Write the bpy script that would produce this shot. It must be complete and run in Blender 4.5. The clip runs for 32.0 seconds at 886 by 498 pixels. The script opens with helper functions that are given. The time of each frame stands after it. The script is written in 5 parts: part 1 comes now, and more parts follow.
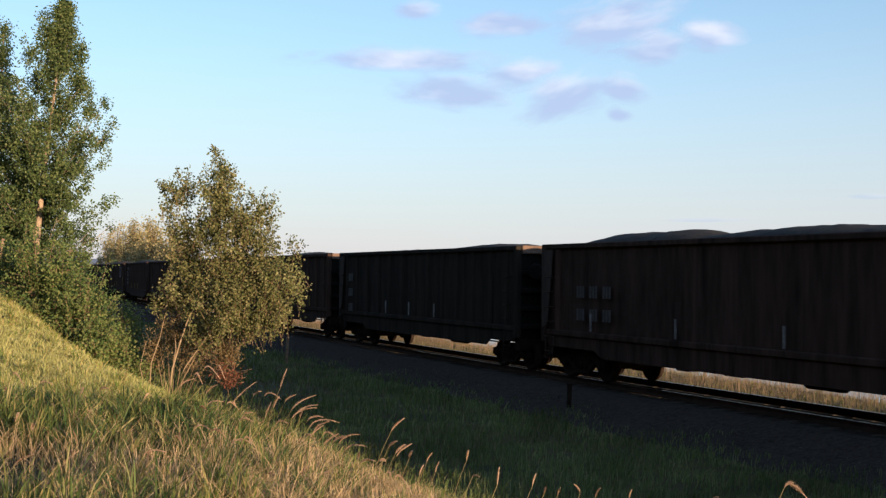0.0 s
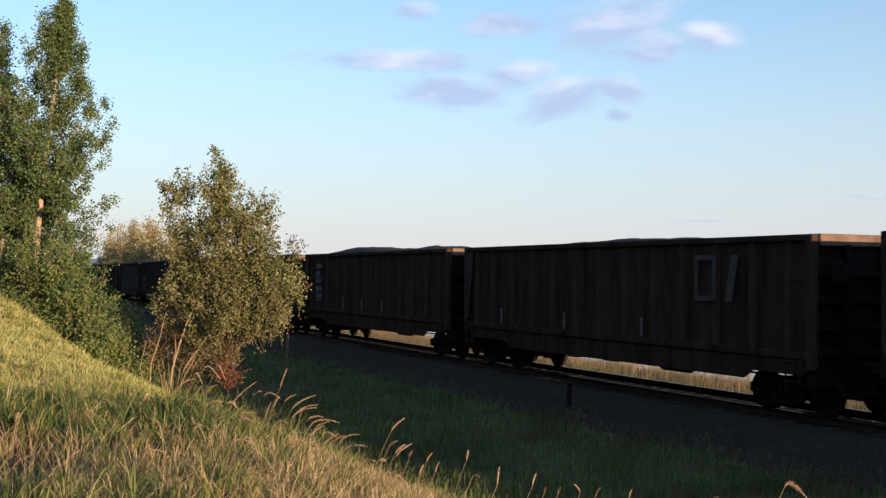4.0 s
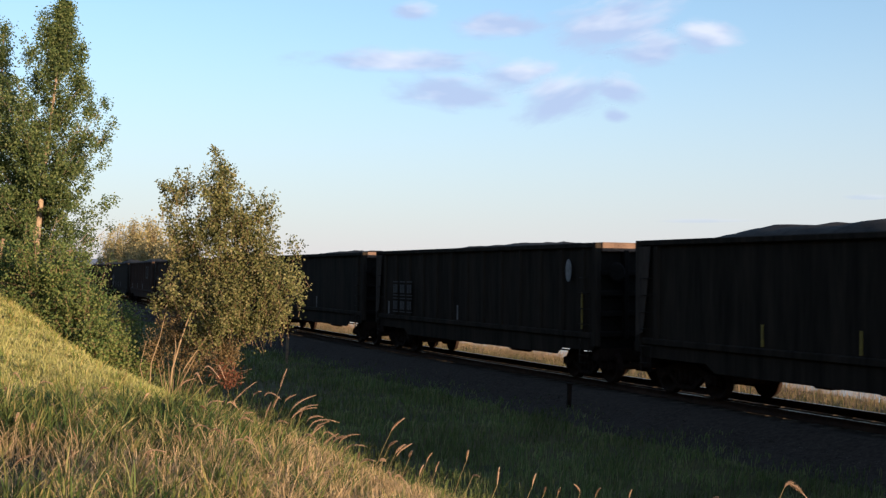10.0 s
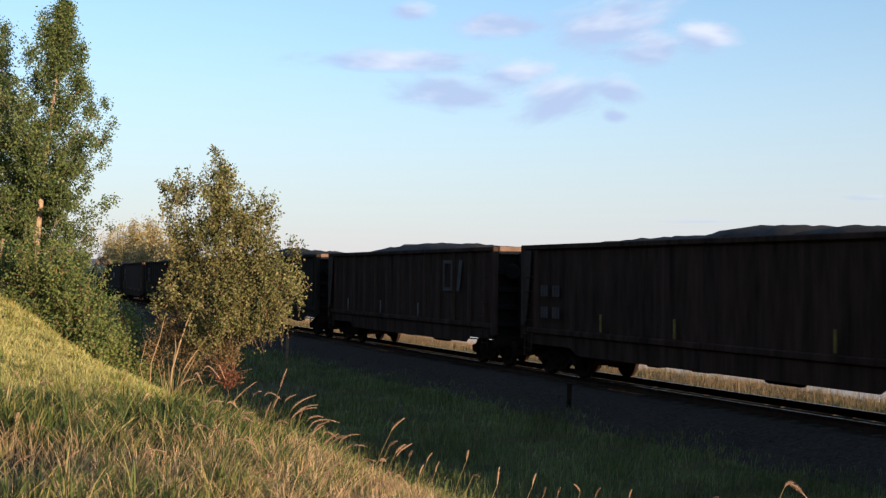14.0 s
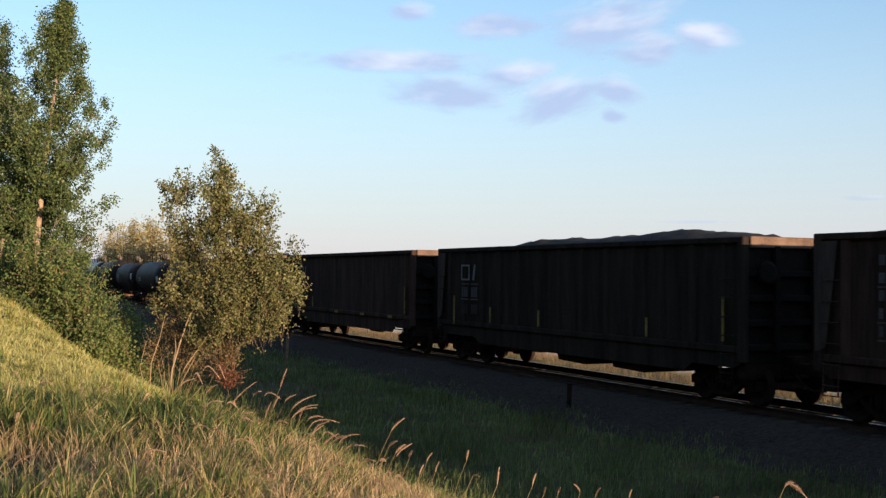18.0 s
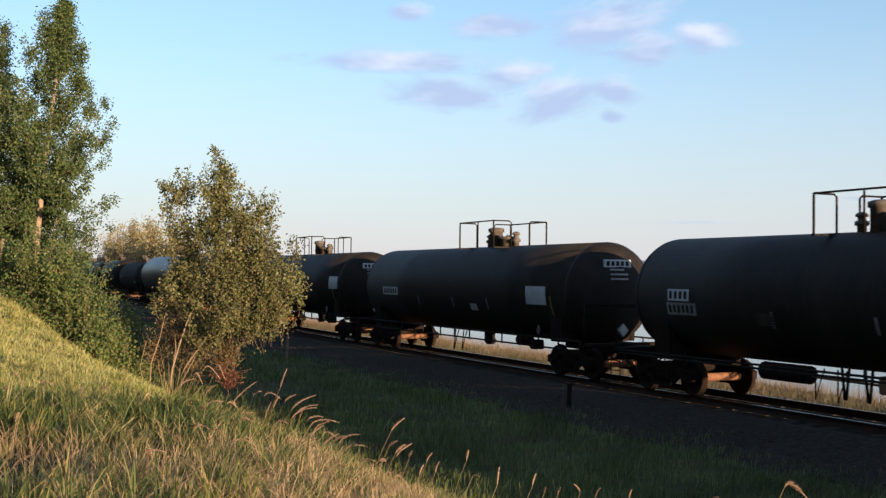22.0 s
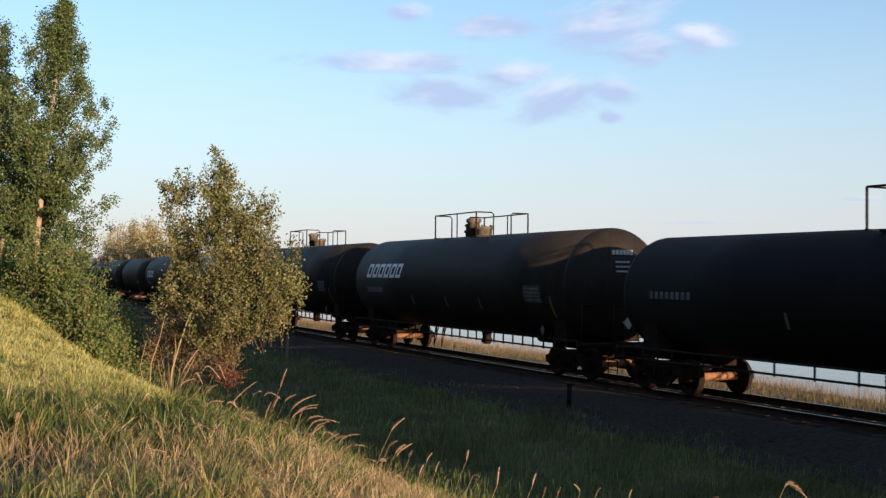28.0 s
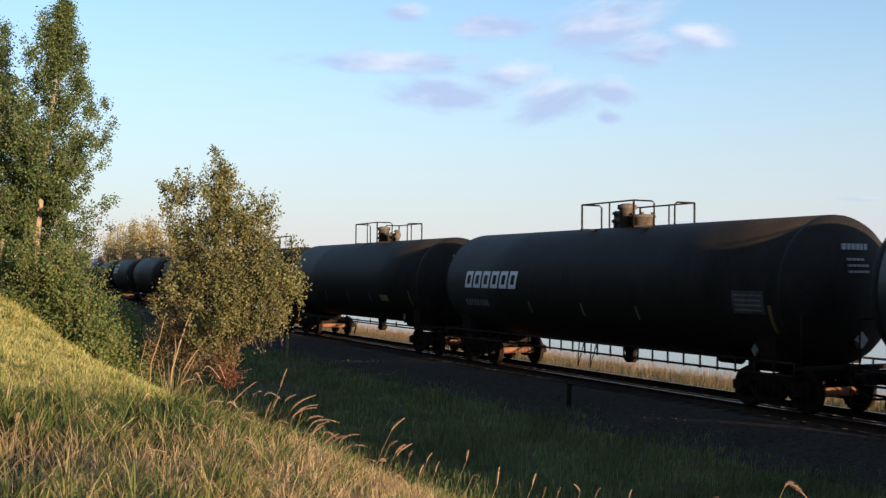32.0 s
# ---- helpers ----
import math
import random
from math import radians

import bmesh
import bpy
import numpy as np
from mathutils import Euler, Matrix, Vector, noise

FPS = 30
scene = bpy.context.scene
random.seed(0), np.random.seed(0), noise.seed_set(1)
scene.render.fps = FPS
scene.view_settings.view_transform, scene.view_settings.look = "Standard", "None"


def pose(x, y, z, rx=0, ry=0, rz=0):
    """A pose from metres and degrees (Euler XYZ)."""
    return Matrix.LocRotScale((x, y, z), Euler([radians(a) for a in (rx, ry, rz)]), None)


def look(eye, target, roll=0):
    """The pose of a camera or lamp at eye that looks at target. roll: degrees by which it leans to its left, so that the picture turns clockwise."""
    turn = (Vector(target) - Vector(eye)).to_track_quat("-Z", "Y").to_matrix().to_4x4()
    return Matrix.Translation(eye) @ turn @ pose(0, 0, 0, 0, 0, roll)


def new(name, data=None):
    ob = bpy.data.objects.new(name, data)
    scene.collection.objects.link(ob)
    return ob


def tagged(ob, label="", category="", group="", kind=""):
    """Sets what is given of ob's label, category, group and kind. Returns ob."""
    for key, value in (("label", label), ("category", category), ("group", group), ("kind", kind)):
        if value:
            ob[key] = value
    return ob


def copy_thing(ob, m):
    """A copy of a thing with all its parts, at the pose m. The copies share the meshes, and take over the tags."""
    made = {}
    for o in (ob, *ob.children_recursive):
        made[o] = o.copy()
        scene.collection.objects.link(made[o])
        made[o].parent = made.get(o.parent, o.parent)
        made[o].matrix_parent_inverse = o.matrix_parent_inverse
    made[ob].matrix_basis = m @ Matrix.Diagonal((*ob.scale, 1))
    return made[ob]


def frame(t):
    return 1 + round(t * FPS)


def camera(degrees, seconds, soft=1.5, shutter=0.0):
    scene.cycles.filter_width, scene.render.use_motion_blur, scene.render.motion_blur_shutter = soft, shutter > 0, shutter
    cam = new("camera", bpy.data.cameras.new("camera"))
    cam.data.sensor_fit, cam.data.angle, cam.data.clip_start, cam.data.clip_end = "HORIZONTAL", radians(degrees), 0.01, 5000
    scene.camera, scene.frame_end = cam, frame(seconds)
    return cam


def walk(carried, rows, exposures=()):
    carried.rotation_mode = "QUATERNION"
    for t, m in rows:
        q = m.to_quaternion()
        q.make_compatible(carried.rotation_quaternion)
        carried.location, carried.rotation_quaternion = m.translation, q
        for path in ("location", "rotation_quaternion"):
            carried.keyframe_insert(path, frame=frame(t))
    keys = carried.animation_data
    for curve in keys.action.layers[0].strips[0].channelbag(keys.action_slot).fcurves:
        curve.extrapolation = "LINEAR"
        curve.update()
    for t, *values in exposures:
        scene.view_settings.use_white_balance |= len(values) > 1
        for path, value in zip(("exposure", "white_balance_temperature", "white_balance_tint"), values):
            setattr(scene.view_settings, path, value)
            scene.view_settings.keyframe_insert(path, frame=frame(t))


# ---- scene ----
# z = 0 is the top of the rails; the lens stands at x = y = 0 and looks along +y
EYE_Z = 2.887
cam = camera(44.2, 32.0, soft=1.35, shutter=0.08)
stand = look((0, 0, EYE_Z), (0, 100, EYE_Z + 2.389), 0.518)
walk(cam, [(0.0, stand), (32.0, stand)], [(0.0, 1.15, 5750, 10), (32.0, 1.15, 5750, 10)])

# ---- line of the track: a gentle curve between two straights ----
S_MID, KAPPA, HALF_CURVE = -25.0, 0.0008, 45.0
HEAD = 0.45228 + KAPPA * S_MID
E_T = np.array([math.sin(HEAD), -math.cos(HEAD)])
E_N = -np.array([math.cos(HEAD), math.sin(HEAD)])
_P0 = np.array([3.743, 33.442])
ORIGIN = _P0 + S_MID * np.array([math.sin(0.44228), -math.cos(0.44228)])
SPEED = 15.815


def bow(u):
    """Offset of the track to the near side of its chord, u metres along."""
    a = np.abs(u)
    return -np.where(a < HALF_CURVE, KAPPA / 2 * a * a, KAPPA / 2 * HALF_CURVE ** 2 + KAPPA * HALF_CURVE * (a - HALF_CURVE))


def track_xy(s, n=0.0):
    """Plan point at s along the track and n metres to its near side."""
    u = np.asarray(s, float) - S_MID
    slope = -np.sign(u) * KAPPA * np.minimum(np.abs(u), HALF_CURVE)
    f = bow(u)
    x = ORIGIN[0] + E_T[0] * (u - slope * n) + E_N[0] * (f + n)
    y = ORIGIN[1] + E_T[1] * (u - slope * n) + E_N[1] * (f + n)
    return x, y


def track_pose(s, z=0.0):
    u = s - S_MID
    slope = -math.copysign(1, u) * KAPPA * min(abs(u), HALF_CURVE)
    x, y = track_xy(s)
    d = E_T + slope * E_N
    return pose(float(x), float(y), z, 0, 0, math.degrees(math.atan2(d[1], d[0])))


def track_sn(x, y):
    dx, dy = x - ORIGIN[0], y - ORIGIN[1]
    u = dx * E_T[0] + dy * E_T[1]
    return u + S_MID, dx * E_N[0] + dy * E_N[1] - bow(u)


def ripple(x, y):
    return (np.sin(x * 0.9 + 1.3 * np.sin(y * 0.37)) * np.sin(y * 0.8 + 0.7 * np.sin(x * 0.51))
            + 0.5 * np.sin(x * 2.3 + y * 1.1) * np.sin(y * 2.1 - x * 0.6))


def ground_z(x, y):
    s, n = track_sn(x, y)
    n = n - np.clip((n - 9) / 4, 0, 1) * np.minimum(1.3, 0.1 * np.clip(y - 12, 0, 40))  # the bank draws back from the track
    # beyond n = 20: unseen hillside, added to block skylight from behind the lens
    z = np.interp(n, [-5000, -60, -30, -16, -12, -9, -6, -3.2, 3.0, 4.5, 9, 10.5, 11.6, 12.6, 13.5, 14.3, 15.5, 18, 20, 23, 32, 44, 60, 120, 5000],
                  [-9, -9, -6, -3.3, -1.7, -0.9, -0.75, -0.66, -0.62, -0.58, -0.56, -0.5, -0.25, 0.12, 0.58, 0.95, 1.2, 1.34, 1.6, 4.5, 14.0, 22.0, 27.0, 30.0, 30.0])
    up = np.clip((n - 12) / 1.8, 0, 1)
    z = z + up * (0.026 * np.clip(y - 13, 0, 60) + 0.055 * np.clip(y - 19, 0, 12)) + 0.05 * ripple(x, y) * np.clip((np.abs(n) - 3) / 2, 0, 1)
    return z


# ---- light ----
SUN_EL, SUN_OFF = 5.2, 13.0
_d = E_T * math.cos(radians(SUN_OFF)) - E_N * math.sin(radians(SUN_OFF))
SUN_DIR = Vector((_d[0] * math.cos(radians(SUN_EL)), _d[1] * math.cos(radians(SUN_EL)), math.sin(radians(SUN_EL))))
sun = new("sun", bpy.data.lights.new("sun", "SUN"))
sun.data.energy, sun.data.angle, sun.data.color = 5.0, radians(0.6), (1.0, 0.66, 0.36)
sun.matrix_world = look((0, 0, 60), Vector((0, 0, 60)) - SUN_DIR)
world = bpy.data.worlds.new("evening_sky")
scene.world = world
world.use_nodes = True
_wt = world.node_tree
_sky = _wt.nodes.new("ShaderNodeTexSky")
_sky.sky_type, _sky.sun_disc = "NISHITA", False
_sky.sun_elevation, _sky.sun_rotation = radians(SUN_EL), math.atan2(_d[0], _d[1])
_sky.air_density, _sky.dust_density, _sky.ozone_density = 1.0, 0.2, 2.0
_haze = _wt.nodes.new("ShaderNodeMix")
_haze.data_type = "RGBA"
_haze.inputs["B"].default_value = (2.06, 1.95, 2.12, 1)
_up = _wt.nodes.new("ShaderNodeSeparateXYZ")
_thin = _wt.nodes.new("ShaderNodeMapRange")  # the haze is densest at the horizon all round
_thin.interpolation_type = "SMOOTHSTEP"
for _k, _v in enumerate((-0.02, 0.27, 0.84, 0.2)):
    _thin.inputs[_k + 1].default_value = _v
_wt.links.new(_wt.nodes.new("ShaderNodeTexCoord").outputs["Generated"], _up.inputs[0])
_wt.links.new(_up.outputs["Z"], _thin.inputs[0])
_wt.links.new(_thin.outputs[0], _haze.inputs["Factor"])
_wt.links.new(_sky.outputs[0], _haze.inputs["A"])
_wt.links.new(_haze.outputs["Result"], _wt.nodes["Background"].inputs[0])
_wt.nodes["Background"].inputs[1].default_value = 0.15


# ---- materials ----
def node(nt, kind, **props):
    n = nt.nodes.new(kind)
    for k, v in props.items():
        n.inputs[k].default_value = v
    return n


def surface(name, low, high, rough=0.8, metal=0.0, scale=8.0, fine=60.0, bump=0.3, spread=0.0, coords="Object", spec=0.4, streak=1.0):
    """Two-scale noise between two colours, with fine relief; spread: how far single pieces differ; streak: below 1 draws the stains out downwards."""
    m = bpy.data.materials.new(name)
    m.use_nodes = True
    nt = m.node_tree
    b = nt.nodes["Principled BSDF"]
    tc = nt.nodes.new("ShaderNodeTexCoord")
    n1 = node(nt, "ShaderNodeTexNoise", Scale=scale, Detail=5.0, Roughness=0.6)
    n2 = node(nt, "ShaderNodeTexNoise", Scale=fine, Detail=3.0)
    pull = nt.nodes.new("ShaderNodeVectorMath")
    pull.operation = "MULTIPLY"
    pull.inputs[1].default_value = (1.0, 1.0, streak)
    nt.links.new(tc.outputs[coords], pull.inputs[0])
    for n in (n1, n2):
        nt.links.new(pull.outputs[0], n.inputs["Vector"])
    mixf = nt.nodes.new("ShaderNodeMath")
    mixf.operation = "MULTIPLY_ADD"
    mixf.inputs[1].default_value, mixf.inputs[2].default_value = 0.45, 0.0
    nt.links.new(n2.outputs[0], mixf.inputs[0])
    add = nt.nodes.new("ShaderNodeMath")
    add.operation = "ADD"
    nt.links.new(n1.outputs[0], add.inputs[0])
    nt.links.new(mixf.outputs[0], add.inputs[1])
    ramp = nt.nodes.new("ShaderNodeValToRGB")
    ramp.color_ramp.elements[0].position, ramp.color_ramp.elements[0].color = 0.45, (*low, 1)
    ramp.color_ramp.elements[1].position, ramp.color_ramp.elements[1].color = 0.95, (*high, 1)
    nt.links.new(add.outputs[0], ramp.inputs[0])
    out = ramp.outputs[0]
    if spread:
        info = nt.nodes.new("ShaderNodeObjectInfo")
        hsv = nt.nodes.new("ShaderNodeHueSaturation")
        mr = nt.nodes.new("ShaderNodeMapRange")
        mr.inputs[3].default_value, mr.inputs[4].default_value = 1 - spread, 1 + spread
        nt.links.new(info.outputs["Random"], mr.inputs[0])
        nt.links.new(mr.outputs[0], hsv.inputs["Value"])
        nt.links.new(out, hsv.inputs["Color"])
        out = hsv.outputs[0]
    nt.links.new(out, b.inputs["Base Color"])
    rr = nt.nodes.new("ShaderNodeMapRange")
    rr.inputs[3].default_value, rr.inputs[4].default_value = max(0.05, rough - 0.12), min(1.0, rough + 0.12)
    nt.links.new(n1.outputs[0], rr.inputs[0])
    nt.links.new(rr.outputs[0], b.inputs["Roughness"])
    b.inputs["Metallic"].default_value = metal
    b.inputs["Specular IOR Level"].default_value = spec
    if bump:
        bp = node(nt, "ShaderNodeBump", Strength=bump, Distance=0.02)
        nt.links.new(add.outputs[0], bp.inputs["Height"])
        nt.links.new(bp.outputs[0], b.inputs["Normal"])
    return m


def leafy(name, colours, through_light=0.4, rough=0.6, size=1.1, vary=0.25):
    """Leaf or blade: colour by island and by patches of the given size, part of the light passes through."""
    m = bpy.data.materials.new(name)
    m.use_nodes = True
    nt = m.node_tree
    b = nt.nodes["Principled BSDF"]
    geo = nt.nodes.new("ShaderNodeNewGeometry")
    ramp = nt.nodes.new("ShaderNodeValToRGB")
    els = ramp.color_ramp.elements
    while len(els) < len(colours):
        els.new(0.5)
    for i, c in enumerate(colours):
        els[i].position, els[i].color = i / (len(colours) - 1), (*c, 1)
    nt.links.new(geo.outputs["Random Per Island"], ramp.inputs[0])
    tc = nt.nodes.new("ShaderNodeTexCoord")
    big = node(nt, "ShaderNodeTexNoise", Scale=size, Detail=3.0, Roughness=0.6)
    nt.links.new(tc.outputs["Object"], big.inputs["Vector"])
    tone = nt.nodes.new("ShaderNodeMapRange")
    for k, v in enumerate((0.3, 0.7, 1 - vary, 1 + vary)):
        tone.inputs[k + 1].default_value = v
    nt.links.new(big.outputs[0], tone.inputs[0])
    hsv = nt.nodes.new("ShaderNodeHueSaturation")
    nt.links.new(tone.outputs[0], hsv.inputs["Value"])
    nt.links.new(ramp.outputs[0], hsv.inputs["Color"])
    nt.links.new(hsv.outputs[0], b.inputs["Base Color"])
    b.inputs["Roughness"].default_value = rough
    b.inputs["Specular IOR Level"].default_value = 0.12
    tr = nt.nodes.new("ShaderNodeBsdfTranslucent")
    nt.links.new(hsv.outputs[0], tr.inputs[0])
    mx = nt.nodes.new("ShaderNodeMixShader")
    mx.inputs[0].default_value = through_light
    nt.links.new(b.outputs[0], mx.inputs[1])
    nt.links.new(tr.outputs[0], mx.inputs[2])
    nt.links.new(mx.outputs[0], nt.nodes["Material Output"].inputs[0])
    return m


M_SOIL = surface("soil_and_thatch", (0.02, 0.024, 0.009), (0.08, 0.068, 0.028), 0.95, 0, 0.9, 24, 0.6, spec=0.12)
M_BALLAST = surface("ballast_stone", (0.0130, 0.0103, 0.0083), (0.060, 0.049, 0.040), 0.95, 0, 9, 45, 1.0, spec=0.08)
M_STONE = surface("loose_stone", (0.016, 0.014, 0.012), (0.10, 0.088, 0.076), 0.9, 0, 3, 40, 0.4, spec=0.08)
M_TIE = surface("old_timber", (0.03, 0.025, 0.02), (0.09, 0.075, 0.06), 0.9, 0, 6, 40, 0.6, 0.3, spec=0.12)
M_RAIL = surface("rusty_rail_steel", (0.016, 0.01, 0.008), (0.05, 0.03, 0.02), 0.85, 0, 3, 30, 0.1, spec=0.12)
M_RAILHEAD = surface("worn_bright_steel", (0.17, 0.16, 0.15), (0.38, 0.36, 0.34), 0.36, 1.0, 3, 30, 0.0)
M_BROWN = surface("brown_car_paint", (0.013, 0.009, 0.0072), (0.066, 0.041, 0.031), 0.88, 0, 2.2, 9, 0.2, spec=0.08, streak=0.12)
M_BLACK = surface("black_car_paint", (0.0085, 0.0073, 0.006), (0.035, 0.028, 0.0215), 0.88, 0, 2.0, 9, 0.2, spec=0.08, streak=0.12)
M_GAPSHADE = surface("gap_shade_end_wall_paint", (0.004, 0.0036, 0.0033), (0.014, 0.0115, 0.0095), 0.9, 0, 2.0, 9, 0.2, spec=0.08)
M_TANK = surface("black_tank_paint", (0.0090, 0.0078, 0.0068), (0.027, 0.0225, 0.0185), 0.62, 0, 1.3, 9, 0.05, spec=0.14, streak=0.3)
M_TANKDULL = surface("sooty_tank_paint", (0.004, 0.004, 0.004), (0.011, 0.01, 0.0095), 0.8, 0, 0.7, 9, 0.08, spec=0.15)
M_TANKGLOSS = surface("clean_black_tank_paint", (0.009, 0.0095, 0.011), (0.022, 0.022, 0.0235), 0.42, 0, 1.0, 9, 0.03, spec=0.42, streak=0.4)
M_IRON = surface("rusty_running_gear", (0.006, 0.0045, 0.0038), (0.026, 0.016, 0.0115), 0.9, 0.0, 5, 40, 0.4, spec=0.1)
M_HEAD = surface("dusty_tank_head", (0.007, 0.0058, 0.005), (0.023, 0.018, 0.0145), 0.7, 0, 1.2, 10, 0.05, spec=0.18)
M_SUNRIM = surface("sun_painted_rim", (0.07, 0.045, 0.035), (0.19, 0.13, 0.1), 0.8, 0, 3, 20, 0.2, spec=0.12)
M_PALEPAINT = surface("pale_car_paint", (0.017, 0.0138, 0.0118), (0.064, 0.051, 0.042), 0.85, 0, 1.6, 14, 0.2, spec=0.1, streak=0.2)
M_SUNRUST = surface("sunlit_orange_rust", (0.1, 0.05, 0.028), (0.26, 0.13, 0.07), 0.75, 0, 5, 30, 0.3, spec=0.2)
M_AXLE = surface("bare_rusty_axle", (0.007, 0.0048, 0.0038), (0.03, 0.017, 0.0115), 0.85, 0, 5, 30, 0.3, spec=0.15)
M_COAL = surface("dark_heaped_load", (0.012, 0.012, 0.012), (0.05, 0.046, 0.042), 0.9, 0, 3, 22, 0.9, spec=0.12)
M_MARK = surface("worn_white_marking", (0.16, 0.16, 0.16), (0.5, 0.5, 0.5), 0.7, 0, 3, 20, 0.0)
M_WHITE = surface("white_marking", (0.62, 0.63, 0.64), (0.82, 0.82, 0.82), 0.6, 0, 3, 20, 0.0)
M_FADED = surface("faded_marking", (0.06, 0.055, 0.055), (0.2, 0.19, 0.19), 0.75, 0, 2.5, 16, 0.0)
M_OLDYELLOW = surface("dirty_yellow_strip", (0.08, 0.062, 0.01), (0.23, 0.172, 0.03), 0.7, 0, 4, 20, 0.0)
M_WORN = surface("worn_marking", (0.024, 0.023, 0.023), (0.08, 0.076, 0.074), 0.8, 0, 2.5, 16, 0.0)
M_DIM = surface("dim_white_marking", (0.07, 0.07, 0.07), (0.3, 0.3, 0.3), 0.75, 0, 2.5, 16, 0.0)
M_YELLOWED = surface("dull_yellow_panel", (0.2, 0.17, 0.05), (0.3, 0.26, 0.1), 0.6, 0, 3, 20, 0.0)
M_BLUEPANEL = surface("faded_blue_panel", (0.17, 0.22, 0.3), (0.36, 0.43, 0.52), 0.55, 0, 4, 20, 0.0)
M_SILVER = surface("grey_panel", (0.3, 0.32, 0.34), (0.5, 0.52, 0.54), 0.5, 0, 2, 20, 0.0)
M_FITTING = surface("weathered_fitting", (0.04, 0.034, 0.029), (0.17, 0.145, 0.12), 0.75, 0.0, 7, 40, 0.2, spec=0.2)
M_BARK = surface("pale_poplar_bark", (0.14, 0.1, 0.07), (0.36, 0.28, 0.2), 0.85, 0, 5, 40, 0.6)
M_STEM = surface("tan_stem_bark", (0.14, 0.1, 0.06), (0.3, 0.225, 0.14), 0.8, 0, 6, 45, 0.5)
M_TWIG = surface("brown_bark", (0.09, 0.06, 0.04), (0.26, 0.18, 0.11), 0.85, 0, 8, 50, 0.5)
M_LIMB = surface("grey_brown_limb", (0.11, 0.08, 0.055), (0.3, 0.23, 0.16), 0.85, 0, 8, 50, 0.5)
M_HILL = surface("haze_painted_hill", (0.17, 0.2, 0.27), (0.21, 0.235, 0.3), 1.0, 0, 0.004, 0.03, 0.0)
M_POPLAR = leafy("poplar_leaf", [(0.040, 0.068, 0.027), (0.076, 0.115, 0.040), (0.124, 0.164, 0.060), (0.200, 0.222, 0.098)])
M_BUSH = leafy("bush_leaf", [(0.070, 0.085, 0.033), (0.124, 0.138, 0.052), (0.182, 0.185, 0.075), (0.283, 0.266, 0.132)])
M_DRYLEAF = leafy("dry_leaf", [(0.115, 0.088, 0.045), (0.18, 0.138, 0.07), (0.255, 0.198, 0.105)])
M_SHRUB = leafy("shrub_leaf", [(0.060, 0.105, 0.034), (0.105, 0.158, 0.050), (0.165, 0.200, 0.066), (0.23, 0.245, 0.095)])
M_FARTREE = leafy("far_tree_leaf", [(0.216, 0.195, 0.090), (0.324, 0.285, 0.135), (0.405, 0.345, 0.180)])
M_GRASS = leafy("bank_grass", [(0.100, 0.150, 0.033), (0.174, 0.222, 0.050), (0.275, 0.256, 0.077), (0.445, 0.338, 0.154)], 0.35)
M_BROAD = leafy("broad_grass", [(0.03, 0.065, 0.02), (0.06, 0.105, 0.032), (0.15, 0.19, 0.06), (0.34, 0.3, 0.14)], 0.3)
M_TUFT = leafy("green_tuft", [(0.058, 0.096, 0.028), (0.102, 0.142, 0.041), (0.168, 0.180, 0.054), (0.312, 0.254, 0.108)], 0.35, 0.6, 0.9, 0.3)
# blade colour raised to offset the bush's shadow on the far slope
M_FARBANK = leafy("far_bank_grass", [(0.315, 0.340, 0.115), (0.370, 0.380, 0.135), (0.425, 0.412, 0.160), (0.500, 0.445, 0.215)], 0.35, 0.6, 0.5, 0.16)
M_DRY = leafy("dry_grass", [(0.33, 0.245, 0.125), (0.48, 0.355, 0.2), (0.62, 0.47, 0.3)], 0.35)
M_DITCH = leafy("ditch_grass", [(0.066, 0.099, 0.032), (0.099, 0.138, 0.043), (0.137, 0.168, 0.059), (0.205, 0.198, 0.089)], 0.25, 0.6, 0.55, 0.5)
M_VERGE = leafy("verge_grass", [(0.120, 0.120, 0.045), (0.165, 0.150, 0.062), (0.215, 0.180, 0.085), (0.095, 0.108, 0.036)], 0.35, 0.6, 0.5, 0.3)
M_WISPY = leafy("wispy_tan_grass", [(0.235, 0.165, 0.105), (0.300, 0.205, 0.140), (0.250, 0.195, 0.110), (0.340, 0.245, 0.180)], 0.4, 0.6, 0.4, 0.3)
M_RUSSET = leafy("russet_leaf", [(0.13, 0.05, 0.032), (0.19, 0.075, 0.048), (0.24, 0.11, 0.07)])
M_SEED = leafy("seed_plume", [(0.4, 0.28, 0.19), (0.5, 0.36, 0.25), (0.58, 0.43, 0.31)], 0.45)
M_STALK = leafy("grass_stalk", [(0.19, 0.16, 0.075), (0.26, 0.2, 0.1)], 0.3)


def water():
    m = bpy.data.materials.new("lake_water")
    m.use_nodes = True
    nt = m.node_tree
    b = nt.nodes["Principled BSDF"]
    b.inputs["Base Color"].default_value = (0.03, 0.045, 0.055, 1)
    b.inputs["Roughness"].default_value = 0.12
    b.inputs["IOR"].default_value = 1.33
    tc = nt.nodes.new("ShaderNodeTexCoord")
    n1 = node(nt, "ShaderNodeTexNoise", Scale=0.7, Detail=4.0)
    nt.links.new(tc.outputs["Object"], n1.inputs["Vector"])
    bp = node(nt, "ShaderNodeBump", Strength=0.25, Distance=0.1)
    nt.links.new(n1.outputs[0], bp.inputs["Height"])
    nt.links.new(bp.outputs[0], b.inputs["Normal"])
    return m


M_WATER = water()


